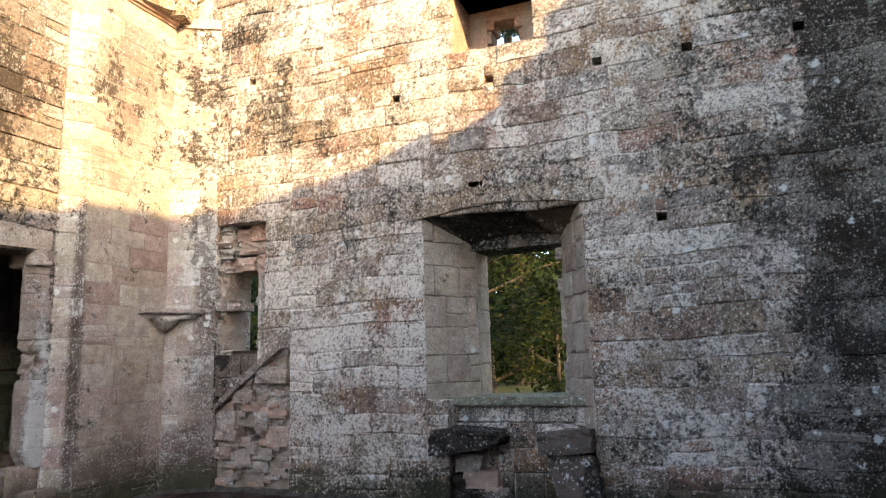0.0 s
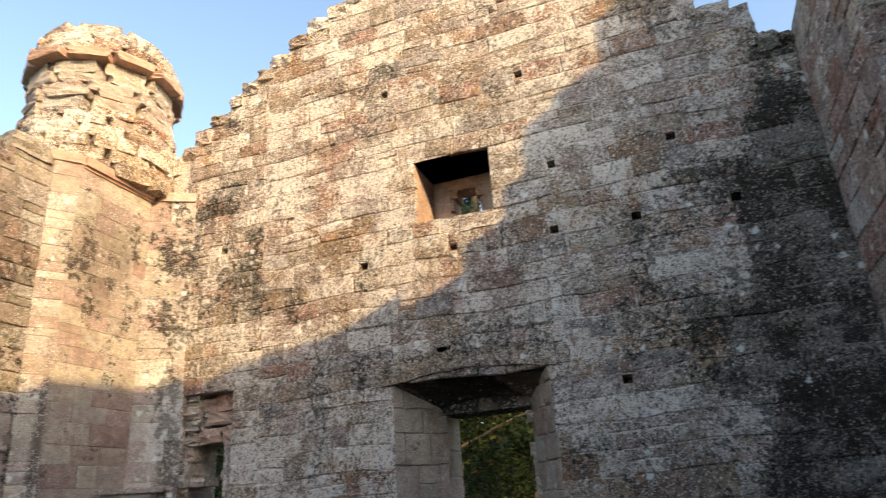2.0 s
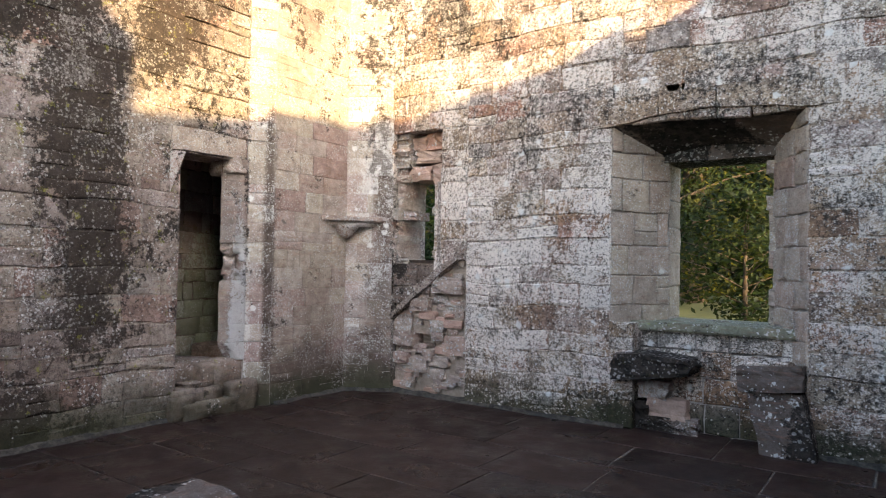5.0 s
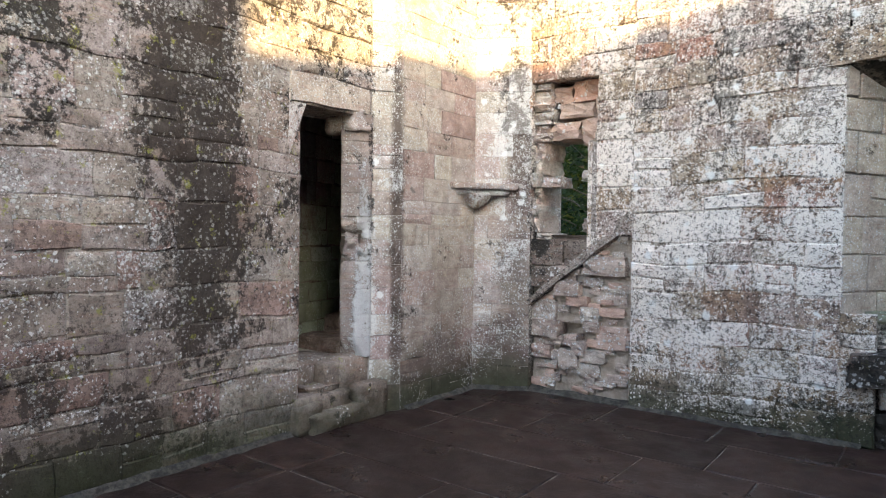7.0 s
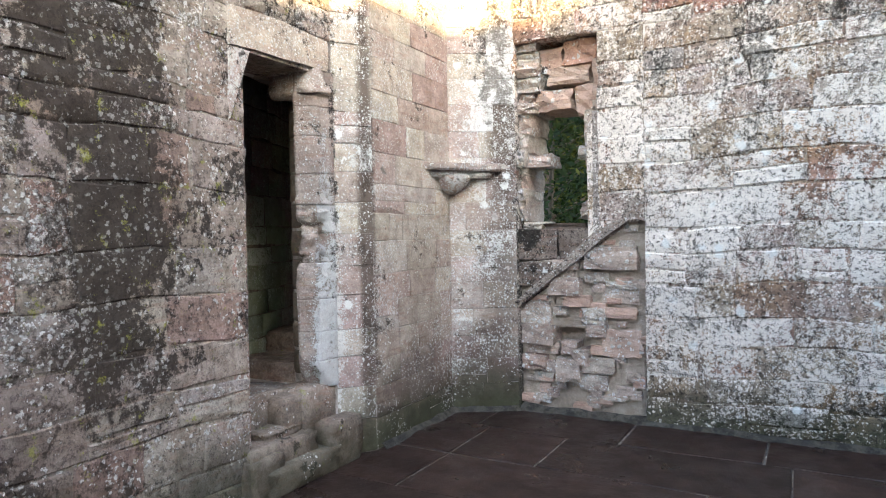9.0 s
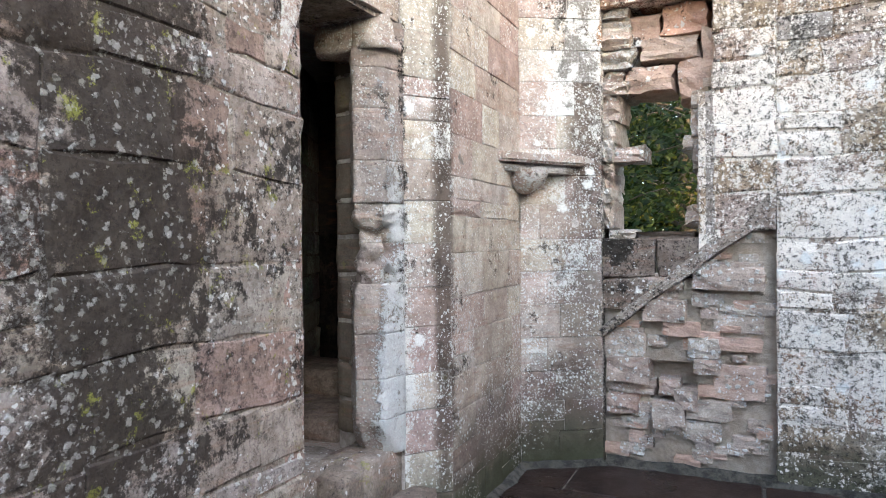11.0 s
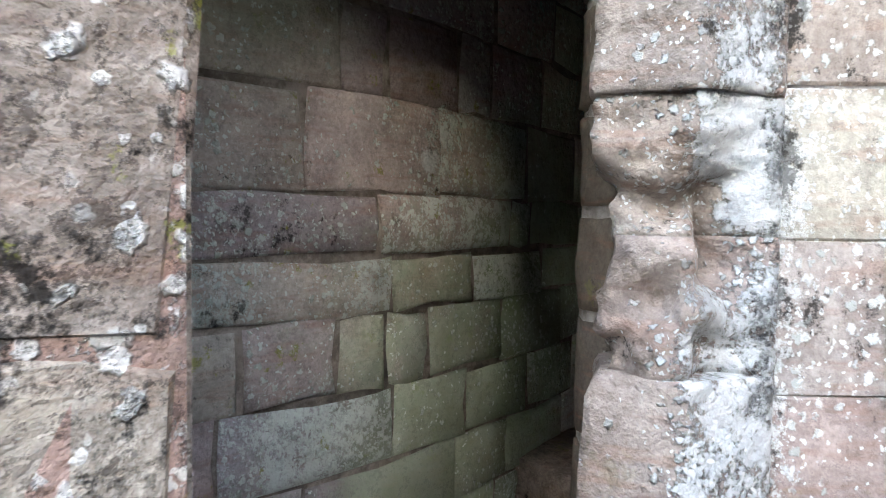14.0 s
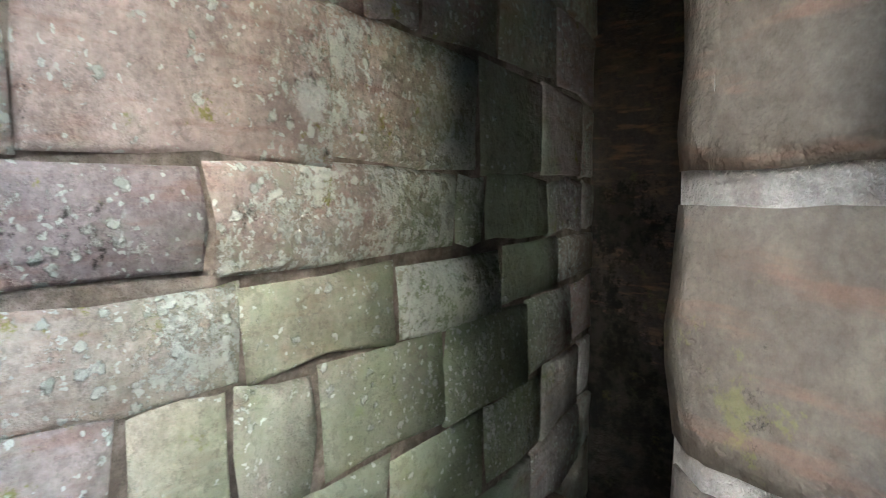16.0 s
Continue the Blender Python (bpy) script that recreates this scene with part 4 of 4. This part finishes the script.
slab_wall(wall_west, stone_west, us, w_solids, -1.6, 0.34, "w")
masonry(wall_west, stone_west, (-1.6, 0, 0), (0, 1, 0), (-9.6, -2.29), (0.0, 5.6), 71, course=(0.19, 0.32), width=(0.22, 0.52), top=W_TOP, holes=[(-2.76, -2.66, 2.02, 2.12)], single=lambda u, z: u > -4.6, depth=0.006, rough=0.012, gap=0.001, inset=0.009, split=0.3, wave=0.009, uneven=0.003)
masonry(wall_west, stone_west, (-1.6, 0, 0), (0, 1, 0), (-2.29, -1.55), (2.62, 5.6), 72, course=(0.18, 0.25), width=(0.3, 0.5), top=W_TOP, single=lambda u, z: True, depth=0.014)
# lintel and shouldered head
bm = bmesh.new()
box_into(bm, -2.0, -1.58, -2.40, -1.60, 2.41, 2.62)
bmesh.ops.subdivide_edges(bm, edges=bm.edges[:], cuts=3, use_grid_fill=True)
for v in bm.verts:
    v.co += noise.noise_vector(v.co * 4) * 0.025
part("door_lintel", bm, stone_turret, wall_west, "rough broken lintel")
part("shoulder_stone", boulder(0.34, 0.20, 0.17, random.Random(9), 0.10, 4), stone_turret, wall_west, "rough shouldered corner under the lintel", at=(-1.75, -1.66, 2.36))
for y0, y1, yy in [(-2.40, -2.25, 0)]:
    bm = bmesh.new()
    vs = [(y0, 2.02), (y1, 2.40), (y0, 2.40)] if yy == 0 else [(y0, 2.40), (y1, 2.20), (y1, 2.40)]
    lo = [bm.verts.new((-1.98, y, z)) for y, z in vs]
    hi = [bm.verts.new((-1.582, y, z)) for y, z in vs]
    bm.faces.new(lo)
    bm.faces.new(hi)
    for i in range(3):
        bm.faces.new((lo[i], lo[(i + 1) % 3], hi[(i + 1) % 3], hi[i]))
    bmesh.ops.recalc_face_normals(bm, faces=bm.faces)
    part("door_shoulder", bm, stone_turret, wall_west, "shouldered door head")
# door jamb facing the passage on the south side
bm = bmesh.new()
box_into(bm, -1.95, -1.606, -2.34, -2.285, -0.07, 2.42)
part("south_jamb", bm, stone_west, wall_west, "plain worn door jamb")
# north jamb: stacked, deeply weathered stones
jr = random.Random(31)
z = 0.46
while z < 2.40:
    h = jr.uniform(0.17, 0.25)
    if z + h > 2.30:
        h = 2.42 - z
    worn = 1.15 < z + h / 2 < 1.65
    corners = [(-1.64, -1.46), (-1.80, -1.50), (-1.80, -1.66), (-1.715, -1.768), (-1.60, -1.70), (-1.572, -1.57), (-1.60, -1.50)]
    pl = []
    for (xa, ya), (xb, yb) in zip(corners, corners[1:] + corners[:1]):
        pl += [(xa + (xb - xa) * q / 7, ya + (yb - ya) * q / 7) for q in range(7)]
    bm = bmesh.new()
    lay = 22
    rings = []
    for k in range(lay + 1):
        zz = -h / 2 + h * k / lay
        ring = []
        for (x, y) in pl:
            big_ = noise.noise(Vector((x * 6 + 4, y * 6, (z + zz) * 7.0)))
            fine = noise.noise(Vector((x * 22, y * 22, (z + zz) * 22))) + 0.5 * noise.noise(Vector((x * 55, y * 55, (z + zz) * 55)))
            wear = (0.10 * max(0.0, big_ + 0.15) if worn else 0.012 * big_) + 0.006 * fine
            zw = z + h / 2 + zz
            ripple = noise.noise(Vector((x * 13, y * 13, zw * 15 + 3)))
            drift = 0.35 * (y + 1.68) + 0.04 * ripple
            wear += (0.055 + 0.05 * ripple) * math.exp(-((zw - 1.44 + drift) / 0.030) ** 2) + max(0.0, 0.03 + 0.09 * ripple) * math.exp(-((zw - 1.29 - drift) / 0.045) ** 2)
            if worn:
                crag = noise.noise(Vector((x * 17 + 9, y * 17, zw * 24)))
                hole = noise.noise(Vector((x * 26, y * 26 + 5, zw * 34)))
                wear += 0.025 * max(0.0, ripple) + 0.020 * abs(crag) + 0.055 * max(0.0, hole - 0.28)
            wear *= max(0.0, min(1.0, (-1.56 - y) / 0.1))
            edge = 0.0015 if k in (0, lay) else 0.0
            foot = 0.46 + 0.16 * max(0.0, min(1.0, (-1.60 - y) / 0.14))
            if zw < foot:
                edge += 0.55 * (foot - zw)
            toward = Vector((-1.72 - x, -1.58 - y, 0)).normalized()
            ring.append(bm.verts.new((x + toward.x * (wear + edge), y + toward.y * (wear + edge), zz)))
        rings.append(ring)
    for k in range(lay):
        for i in range(len(pl)):
            j = (i + 1) % len(pl)
            bm.faces.new((rings[k][i], rings[k][j], rings[k + 1][j], rings[k + 1][i]))
    bm.faces.new(rings[0])
    bm.faces.new(rings[-1])
    bmesh.ops.recalc_face_normals(bm, faces=bm.faces)
    part("jamb_stone", bm, stone_door, wall_west, "eroded white-lichened jamb stone", at=(0, 0, z + h / 2))
    # rebated inner jamb
    pl2 = [(-1.99, -1.36), (-1.99, -1.505), (-1.95, -1.535), (-1.79, -1.575), (-1.79, -1.36)]
    bm = prism(pl2, -h / 2 + 0.002, h / 2 - 0.002)
    bmesh.ops.bevel(bm, geom=bm.edges[:], offset=0.009, segments=2, affect="EDGES")
    bmesh.ops.subdivide_edges(bm, edges=[e for e in bm.edges if e.calc_length() > 0.06], cuts=5, use_grid_fill=True)
    for v in bm.verts:
        v.co += noise.noise_vector((v.co + Vector((0, 0, z))) * 11) * 0.006 + noise.noise_vector((v.co + Vector((0, 0, z))) * 30) * 0.003
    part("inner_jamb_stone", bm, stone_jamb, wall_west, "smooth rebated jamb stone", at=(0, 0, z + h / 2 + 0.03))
    z += h
bm = prism([(-1.983, -1.37), (-1.983, -1.502), (-1.947, -1.529), (-1.79, -1.569), (-1.79, -1.37)], 0.2, 2.42)
part("jamb_bedding", bm, mortar, wall_west, "pale gritty mortar beds")
# threshold and broken base stones
for x, y, z, w, d, h, r_ in [(-1.98, -2.02, 0.24, 0.42, 0.62, 0.46, 0.04), (-1.72, -1.66, 0.26, 0.24, 0.40, 0.44, 0.05), (-1.72, -1.86, 0.34, 0.20, 0.26, 0.22, 0.08), (-1.70, -2.08, 0.12, 0.34, 0.50, 0.26, 0.07), (-1.60, -1.98, 0.06, 0.30, 0.56, 0.16, 0.09), (-1.57, -1.63, 0.12, 0.22, 0.30, 0.30, 0.08), (-1.58, -2.26, 0.10, 0.16, 0.22, 0.22, 0.10), (-1.70, -2.02, 0.27, 0.18, 0.30, 0.05, 0.10), (-2.35, -1.20, 0.44, 0.60, 0.50, 0.16, 0.05), (-2.50, -0.80, 0.56, 0.70, 0.42, 0.20, 0.05)]:
    part("threshold_stone", boulder(w, d, h, jr, r_, 4), stone_step, wall_west, "worn damp threshold", at=(x, y, z))

# ---- passage inside the turret ----
passage = thing("passage", "dim narrow passage walled in damp coursed stone", "passage", "structure")
LINE = [(-2.47, -4.0), (-2.50, -2.6), (-2.53, -2.06), (-2.575, -1.6), (-2.66, -1.25), (-2.76, -0.90), (-2.92, -0.50), (-3.1, -0.12)]
back = LINE + [(-3.7, -0.12), (-3.7, -4.0)]
part("core", prism([(x - 0.001, y) for x, y in reversed(back)], -0.07, 3.1), mortar_grit, passage)
bm = bmesh.new()
box_into(bm, -3.6, -1.94, -4.2, 0.2, 2.62, 3.05)
part("roof_slab", bm, stone_passage, passage, "dark stone passage roof")
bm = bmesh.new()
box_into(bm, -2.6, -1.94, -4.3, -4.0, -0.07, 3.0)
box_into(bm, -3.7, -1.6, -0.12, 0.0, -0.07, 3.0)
part("end_wall", bm, stone_unlit, passage, "passage end painted near-black")
bm = bmesh.new()
box_into(bm, -3.0, -1.80, -4.2, -0.3, -0.07, 0.40)
part("passage_floor", bm, stone_passage, passage, "damp stone step")


def on_line(s):
    """A place at s metres along the passage wall, from y = -4 northwards."""
    for (x0, y0), (x1, y1) in zip(LINE, LINE[1:]):
        seg = math.hypot(x1 - x0, y1 - y0)
        if s <= seg:
            return Vector((x0 + (x1 - x0) * s / seg, y0 + (y1 - y0) * s / seg, 0))
        s -= seg
    return Vector((*LINE[-1], 0))


TOTAL = sum(math.hypot(b[0] - a[0], b[1] - a[1]) for a, b in zip(LINE, LINE[1:]))
pr = random.Random(91)
# heights of the courses, with their known upright joints by their northing
COURSES = [(0.22, ()), (0.42, ()), (0.62, ()), (0.80, (-2.02, -1.56, -1.27)), (0.995, (-2.25, -1.96, -1.73, -1.58, -1.43, -1.10)), (1.19, (-2.10, -1.57, -1.25)), (1.335, (-2.12, -1.61, -1.07, -0.95)), (1.49, (-2.3, -1.82, -1.40, -0.98)), (1.725, (-2.2, -1.72, -1.58, -1.32, -1.18)), (1.95, ()), (2.17, ()), (2.40, ()), (2.62, ())]


def s_of(y):
    s = 0.0
    for (x0, y0), (x1, y1) in zip(LINE, LINE[1:]):
        seg = math.hypot(x1 - x0, y1 - y0)
        if y <= y1:
            return s + seg * (y - y0) / (y1 - y0)
        s += seg
    return s


for (z, known), (z1, _) in zip(COURSES, COURSES[1:]):
    h = z1 - z
    cuts = [0.0]
    marks = [s_of(q) for q in known]
    limit = marks[0] if marks else TOTAL
    while cuts[-1] < limit - 0.5:
        cuts.append(cuts[-1] + pr.uniform(0.25, 0.5))
    cuts += marks
    while cuts[-1] < TOTAL - 0.5:
        cuts.append(cuts[-1] + pr.uniform(0.22, 0.42))
    cuts.append(TOTAL)
    for s, e in zip(cuts, cuts[1:]):
        w = e - s
        if w < 0.03:
            continue
        vs, fs = block_shape(w - pr.uniform(0.006, 0.020), h - pr.uniform(0.004, 0.014), 0.007 + pr.uniform(-0.003, 0.004), pr, rough=0.010, inset=0.008)
        vs = [(p + 0.006 * noise.noise(Vector((p * 9, q * 9, s * 3))), d, q + 0.008 * noise.noise(Vector((p * 5 + 7, s * 4, z * 3)))) for p, d, q in vs]
        mid, a, b = on_line(s + w / 2), on_line(s), on_line(e)
        u = (b - a).normalized()
        n = Vector((u.y, -u.x, 0))
        vs = [u * p + n * d + Vector((0, 0, q)) for p, d, q in vs]
        piece("stone", raw_mesh("stone", vs, fs, stone_passage, True), passage, at=mid + Vector((0, 0, z + h / 2)))

# ---- broken tops of the walls ----
cr_ = random.Random(55)
x = -1.45
while x < 5.75:
    w = cr_.uniform(0.16, 0.34)
    h = cr_.uniform(0.12, 0.22)
    part("coping_stone", boulder(w * 1.1, 0.5, h * 1.25, cr_, 0.10), stone_hall, wall_north, at=(x + w / 2, 0.22, N_TOP(x + w / 2) - 0.07 + cr_.uniform(-0.03, 0.04)))
    x += w
y = -9.4
while y < -1.8:
    w = cr_.uniform(0.22, 0.42)
    part("coping_stone", boulder(0.42, w * 1.1, 0.2, cr_, 0.10), stone_west, wall_west, at=(-1.78, y + w / 2, W_TOP(y + w / 2) - 0.05 + cr_.uniform(-0.04, 0.05)))
    y += w

# ---- east return and east wall ----
E_TOP = profile([(-12, 12.4), (-9.6, 11.6), (-9.14, 10.2), (-8.94, 8.9), (-8.26, 6.75), (-5.65, 7.05), (-4.55, 6.59), (-2.91, 5.75), (-2.29, 6.28), (-1.49, 7.55), (0.5, 7.75)])
wall_east = thing("wall_east", "shadowed ruined east wall with a broken doorway", "wall", "structure")
us = [round(-12.0 + 0.3 * i, 3) for i in range(33)] + [-2.0, -1.63, -1.2, -0.8, -0.4, 0.0, 0.6]


def e_solids(u):
    if -1.63 < u < -0.8:
        return [(2.66, E_TOP(u))]
    return [(-0.07, E_TOP(u))]


slab_wall(wall_east, stone_unlit, us, e_solids, 6.60, 0.6, "e")
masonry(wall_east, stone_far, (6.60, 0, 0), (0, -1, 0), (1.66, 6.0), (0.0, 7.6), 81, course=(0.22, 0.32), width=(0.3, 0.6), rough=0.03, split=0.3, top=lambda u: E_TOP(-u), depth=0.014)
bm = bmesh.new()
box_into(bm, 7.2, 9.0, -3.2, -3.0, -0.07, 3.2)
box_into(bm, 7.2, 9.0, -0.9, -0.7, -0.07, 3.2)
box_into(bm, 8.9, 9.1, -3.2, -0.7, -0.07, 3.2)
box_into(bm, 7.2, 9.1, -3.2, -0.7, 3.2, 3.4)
part("back_room", bm, stone_unlit, wall_east, "box added behind the doorway, painted near-black")
ret = thing("wall_return", "projecting pink sandstone return wall with a ragged broken end", "wall", "structure")
bm = bmesh.new()
box_into(bm, 5.87, 6.22, -1.63, 0.0, -0.07, 5.6)
box_into(bm, 6.22, 6.60, -1.63, 0.0, 2.66, 5.6)
part("core", bm, mortar, ret)
R_TOP = profile([(0.0, 5.6), (0.3, 5.5), (1.7, 5.9)])
masonry(ret, stone_return, (5.86, 0, 0), (0, -1, 0), (0.0, 1.65), (0.0, 5.9), 82, course=(0.2, 0.3), width=(0.28, 0.6), top=lambda u: R_TOP(u), single=lambda u, z: True, depth=0.007, inset=0.010, gap=0.002, rough=0.010, uneven=0.004, split=0.2)
masonry(ret, stone_return, (5.85, -1.64, 0), (1, 0, 0), (0.0, 0.76), (0.0, 5.6), 83, course=(0.2, 0.3), width=(0.2, 0.42), holes=[(0.36, 0.8, -0.1, 2.66), (0.30, 0.8, 3.56, 4.7)], single=lambda u, z: True, depth=0.010, inset=0.012, gap=0.003, rough=0.016)
rr = random.Random(84)
z = 3.62
while z < 4.6:
    h = rr.uniform(0.1, 0.18)
    part("broken_stone", boulder(rr.uniform(0.38, 0.52), 0.3, h * 1.15, rr, 0.12), stone_rubble, ret, at=(6.38 + rr.uniform(-0.05, 0.06), -1.56, z + h / 2))
    z += h
z = 0.0
while z < 2.45:
    h = rr.uniform(0.16, 0.3)
    if rr.random() < 0.8:
        part("broken_stone", boulder(rr.uniform(0.12, 0.22), 0.28, h, rr, 0.12), stone_return, ret, at=(6.17 + rr.uniform(-0.03, 0.03), -1.56, z + h / 2))
    z += h

wall_south = thing("wall_south", "plain unseen south wall added to close the hall", "wall", "structure")
bm = bmesh.new()
box_into(bm, -1.94, 7.2, -10.2, -9.6, -0.07, 2.8)
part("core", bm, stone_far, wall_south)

# ---- fallen stone on the floor ----
fallen = thing("fallen_stone", "low dark stone block flecked with pale lichen lying on the flags", "stone", at=(0.80, -3.80, 0.0))
part("block", boulder(0.42, 0.36, 0.28, random.Random(6), 0.08, 4), stone_black, fallen, at=(0, 0, 0.115))

# ---- flags ----
fr = random.Random(14)
rows_y = [-9.4, -8.7, -8.1, -7.35, -6.75, -6.1, -5.4, -4.75, -4.05, -3.45, -2.83, -2.36, -1.80, -1.17, -0.55, 0.42]
JOINTS = {-2.83: (-1.04,), -2.36: (0.275,), -1.80: (-1.0, 0.565), -1.17: (-1.0, -0.42, 0.95)}
for y0, y1 in zip(rows_y, rows_y[1:]):
    h = y1 - y0
    ends = [-1.72 - fr.uniform(0, 0.5), *JOINTS.get(y0, ())]
    while ends[-1] < 6.62:
        ends.append(ends[-1] + fr.uniform(0.7, 1.25))
    for x, e in zip(ends, ends[1:]):
        w = e - x
        vs, fs = block_shape(w - fr.uniform(0.006, 0.016), h - fr.uniform(0.005, 0.014), 0.0, fr, back=0.06, rough=0.006, inset=0.006)
        drop = fr.uniform(0.0, 0.004)
        vs = [(a, b, max(-0.06, d - 0.003 - drop)) for a, d, b in vs]
        fs = [tuple(reversed(f)) for f in fs]
        piece("flag", raw_mesh("flag", vs, fs, flag_mat), floor, at=(x + w / 2, y0 + h / 2, 0.0))

# gritty mortar fillet at the foot of the walls
fillet = thing("trim", "gritty damp mortar fillet at the foot of the walls", "trim", "structure")
ff = random.Random(15)
for a, b in [((-1.6, -9.0), (-1.6, -2.35)), ((-1.44, -1.30), (-1.45, -0.30)), ((-1.45, -0.28), (-1.0, 0.0)), ((-0.98, 0.02), (1.7, 0.0)), ((3.2, 0.0), (5.85, 0.0))]:
    a, b = Vector((*a, 0)), Vector((*b, 0))
    u = (b - a).normalized()
    nn = Vector((u.y, -u.x, 0))
    steps = max(3, int((b - a).length / 0.09))
    vs, fs = [], []
    for k in range(steps + 1):
        c = a.lerp(b, k / steps)
        vs += [c - nn * 0.02 + Vector((0, 0, -0.01)), c + nn * ff.uniform(0.035, 0.075) + Vector((0, 0, -0.01)), c + nn * ff.uniform(0.02, 0.03) + Vector((0, 0, ff.uniform(0.015, 0.03))), c - nn * 0.02 + Vector((0, 0, ff.uniform(0.03, 0.05)))]
        if k:
            q = 4 * (k - 1)
            fs += [(q + 1, q + 5, q + 6, q + 2), (q + 2, q + 6, q + 7, q + 3)]
    piece("fillet", raw_mesh("fillet", vs, fs, mortar_damp, True), fillet)

# ---- trees ----


def tube(bm, pts, radii, sides=7):
    prev = None
    for k, (p, r) in enumerate(zip(pts, radii)):
        d = (pts[min(k + 1, len(pts) - 1)] - pts[max(k - 1, 0)]).normalized()
        a = d.orthogonal().normalized()
        b = d.cross(a)
        ring = [bm.verts.new(p + (a * math.cos(2 * math.pi * i / sides) + b * math.sin(2 * math.pi * i / sides)) * r) for i in range(sides)]
        if prev:
            for i in range(sides):
                bm.faces.new((prev[i], prev[(i + 1) % sides], ring[(i + 1) % sides], ring[i]))
        prev = ring


def tree(name, label, at, height, spread, leaves, size, seed, material, low=0.12, conifer=False):
    r = random.Random(seed)
    ob = thing(name, label, "tree", at=at)
    bm = bmesh.new()
    lean = Vector((r.uniform(-0.05, 0.05), r.uniform(-0.05, 0.05), 1))
    pts = [lean * height * f + Vector((r.uniform(-0.06, 0.06), r.uniform(-0.06, 0.06), 0)) for f in (-0.02, 0.2, 0.45, 0.7, 0.97)]
    tube(bm, pts, [height * 0.022, height * 0.018, height * 0.013, height * 0.008, 0.01])
    tips = []
    for k in range(34 if conifer else 26):
        f = low + (0.96 - low) * (k + r.random()) / (34 if conifer else 26)
        base = lean * height * f
        ang = k * 2.4 + r.uniform(-0.4, 0.4)
        reach = spread * ((1 - f) * 0.9 + 0.12 if conifer else math.sin(min(1, f * 1.15) * math.pi) * 0.75 + 0.3) * r.uniform(0.7, 1.1)
        out = Vector((math.cos(ang), math.sin(ang), 0))
        rise = -0.12 if conifer else 0.35
        limb = [base, base + out * reach * 0.5 + Vector((0, 0, reach * (rise + 0.1) * 0.5)), base + out * reach + Vector((0, 0, reach * rise))]
        tube(bm, limb, [height * 0.006 * (1.2 - f), height * 0.004 * (1.2 - f), 0.006], 5)
        for q in (0.35, 0.6, 0.8, 1.0):
            tips.append((limb[0].lerp(limb[2], q), reach * (0.22 if conifer else 0.30) + 0.12))
    part("trunk", bm, bark, ob, "dark ridged trunk and limbs", smooth=True)
    vs, fs = [], []
    for _ in range(leaves):
        c, rad = r.choice(tips)
        d = Vector((r.gauss(0, 1), r.gauss(0, 1), r.gauss(0, 0.45)))
        p = c + d * rad * 0.55
        a = Vector((r.gauss(0, 1), r.gauss(0, 1), r.gauss(0, 0.6))).normalized()
        b = a.orthogonal().normalized()
        s = size * r.uniform(0.6, 1.4)
        k = len(vs)
        if conifer:
            vs += [p - b * s * 0.22, p + a * s * 1.5, p + b * s * 0.22]
            fs.append((k, k + 1, k + 2))
        else:
            vs += [p - a * s, p - b * s * 0.5, p + a * s, p + b * s * 0.5]
            fs.append((k, k + 1, k + 2, k + 3))
    tagged(piece("crown", raw_mesh("crown", vs, fs, material), ob, "uneven leafy crown"), kind="stuff")
    return ob


tr = random.Random(77)
for i, (x, y, hh, sp, n_, sz) in enumerate([(0.2, 6.2, 6.0, 2.6, 9000, 0.055), (-3.4, 7.5, 7.0, 3.0, 9000, 0.06), (3.4, 8.5, 7.5, 3.2, 9000, 0.06), (-1.4, 10.5, 9.0, 3.8, 9000, 0.08), (-6.5, 10.5, 9.0, 4.0, 8000, 0.09), (1.6, 13.5, 9.0, 4.4, 8000, 0.10), (-4.0, 15.5, 9.5, 4.5, 8000, 0.11), (6.5, 12.5, 9.0, 4.2, 7000, 0.10), (-9.5, 14.0, 9.0, 4.8, 7000, 0.12), (-2.2, 4.2, 3.2, 1.5, 6000, 0.045), (1.9, 4.6, 2.2, 1.3, 5000, 0.045)]):
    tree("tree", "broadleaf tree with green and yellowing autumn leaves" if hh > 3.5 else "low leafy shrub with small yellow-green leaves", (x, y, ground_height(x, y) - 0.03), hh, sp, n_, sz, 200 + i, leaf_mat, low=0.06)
tree("conifer", "tall dark blue-green conifer beyond the wall", (-1.2, 14.0, 0.4), 17.0, 4.2, 16000, 0.16, 301, needle_mat, 0.1, True)
tree("conifer", "tall dark conifer whose top shows over the wall", (-13.5, 4.5, 0.4), 12.6, 3.6, 12000, 0.15, 302, needle_mat, 0.1, True)

# far woods close the view behind the trees
wr = random.Random(400)
vs, fs = [], []
for _ in range(42000):
    x = wr.uniform(-32, 22)
    y = wr.uniform(19, 26)
    top = 7.5 + 2.0 * math.sin(x * 0.5) + 1.2 * math.sin(x * 1.3 + 1)
    z = 0.4 + top * wr.random() ** 0.8
    p = Vector((x, y, z))
    a = Vector((wr.gauss(0, 1), wr.gauss(0, 1), wr.gauss(0, 0.6))).normalized() * wr.uniform(0.16, 0.34)
    b = a.orthogonal() * 0.55
    k = len(vs)
    vs += [p - a, p - b, p + a, p + b]
    fs.append((k, k + 1, k + 2, k + 3))
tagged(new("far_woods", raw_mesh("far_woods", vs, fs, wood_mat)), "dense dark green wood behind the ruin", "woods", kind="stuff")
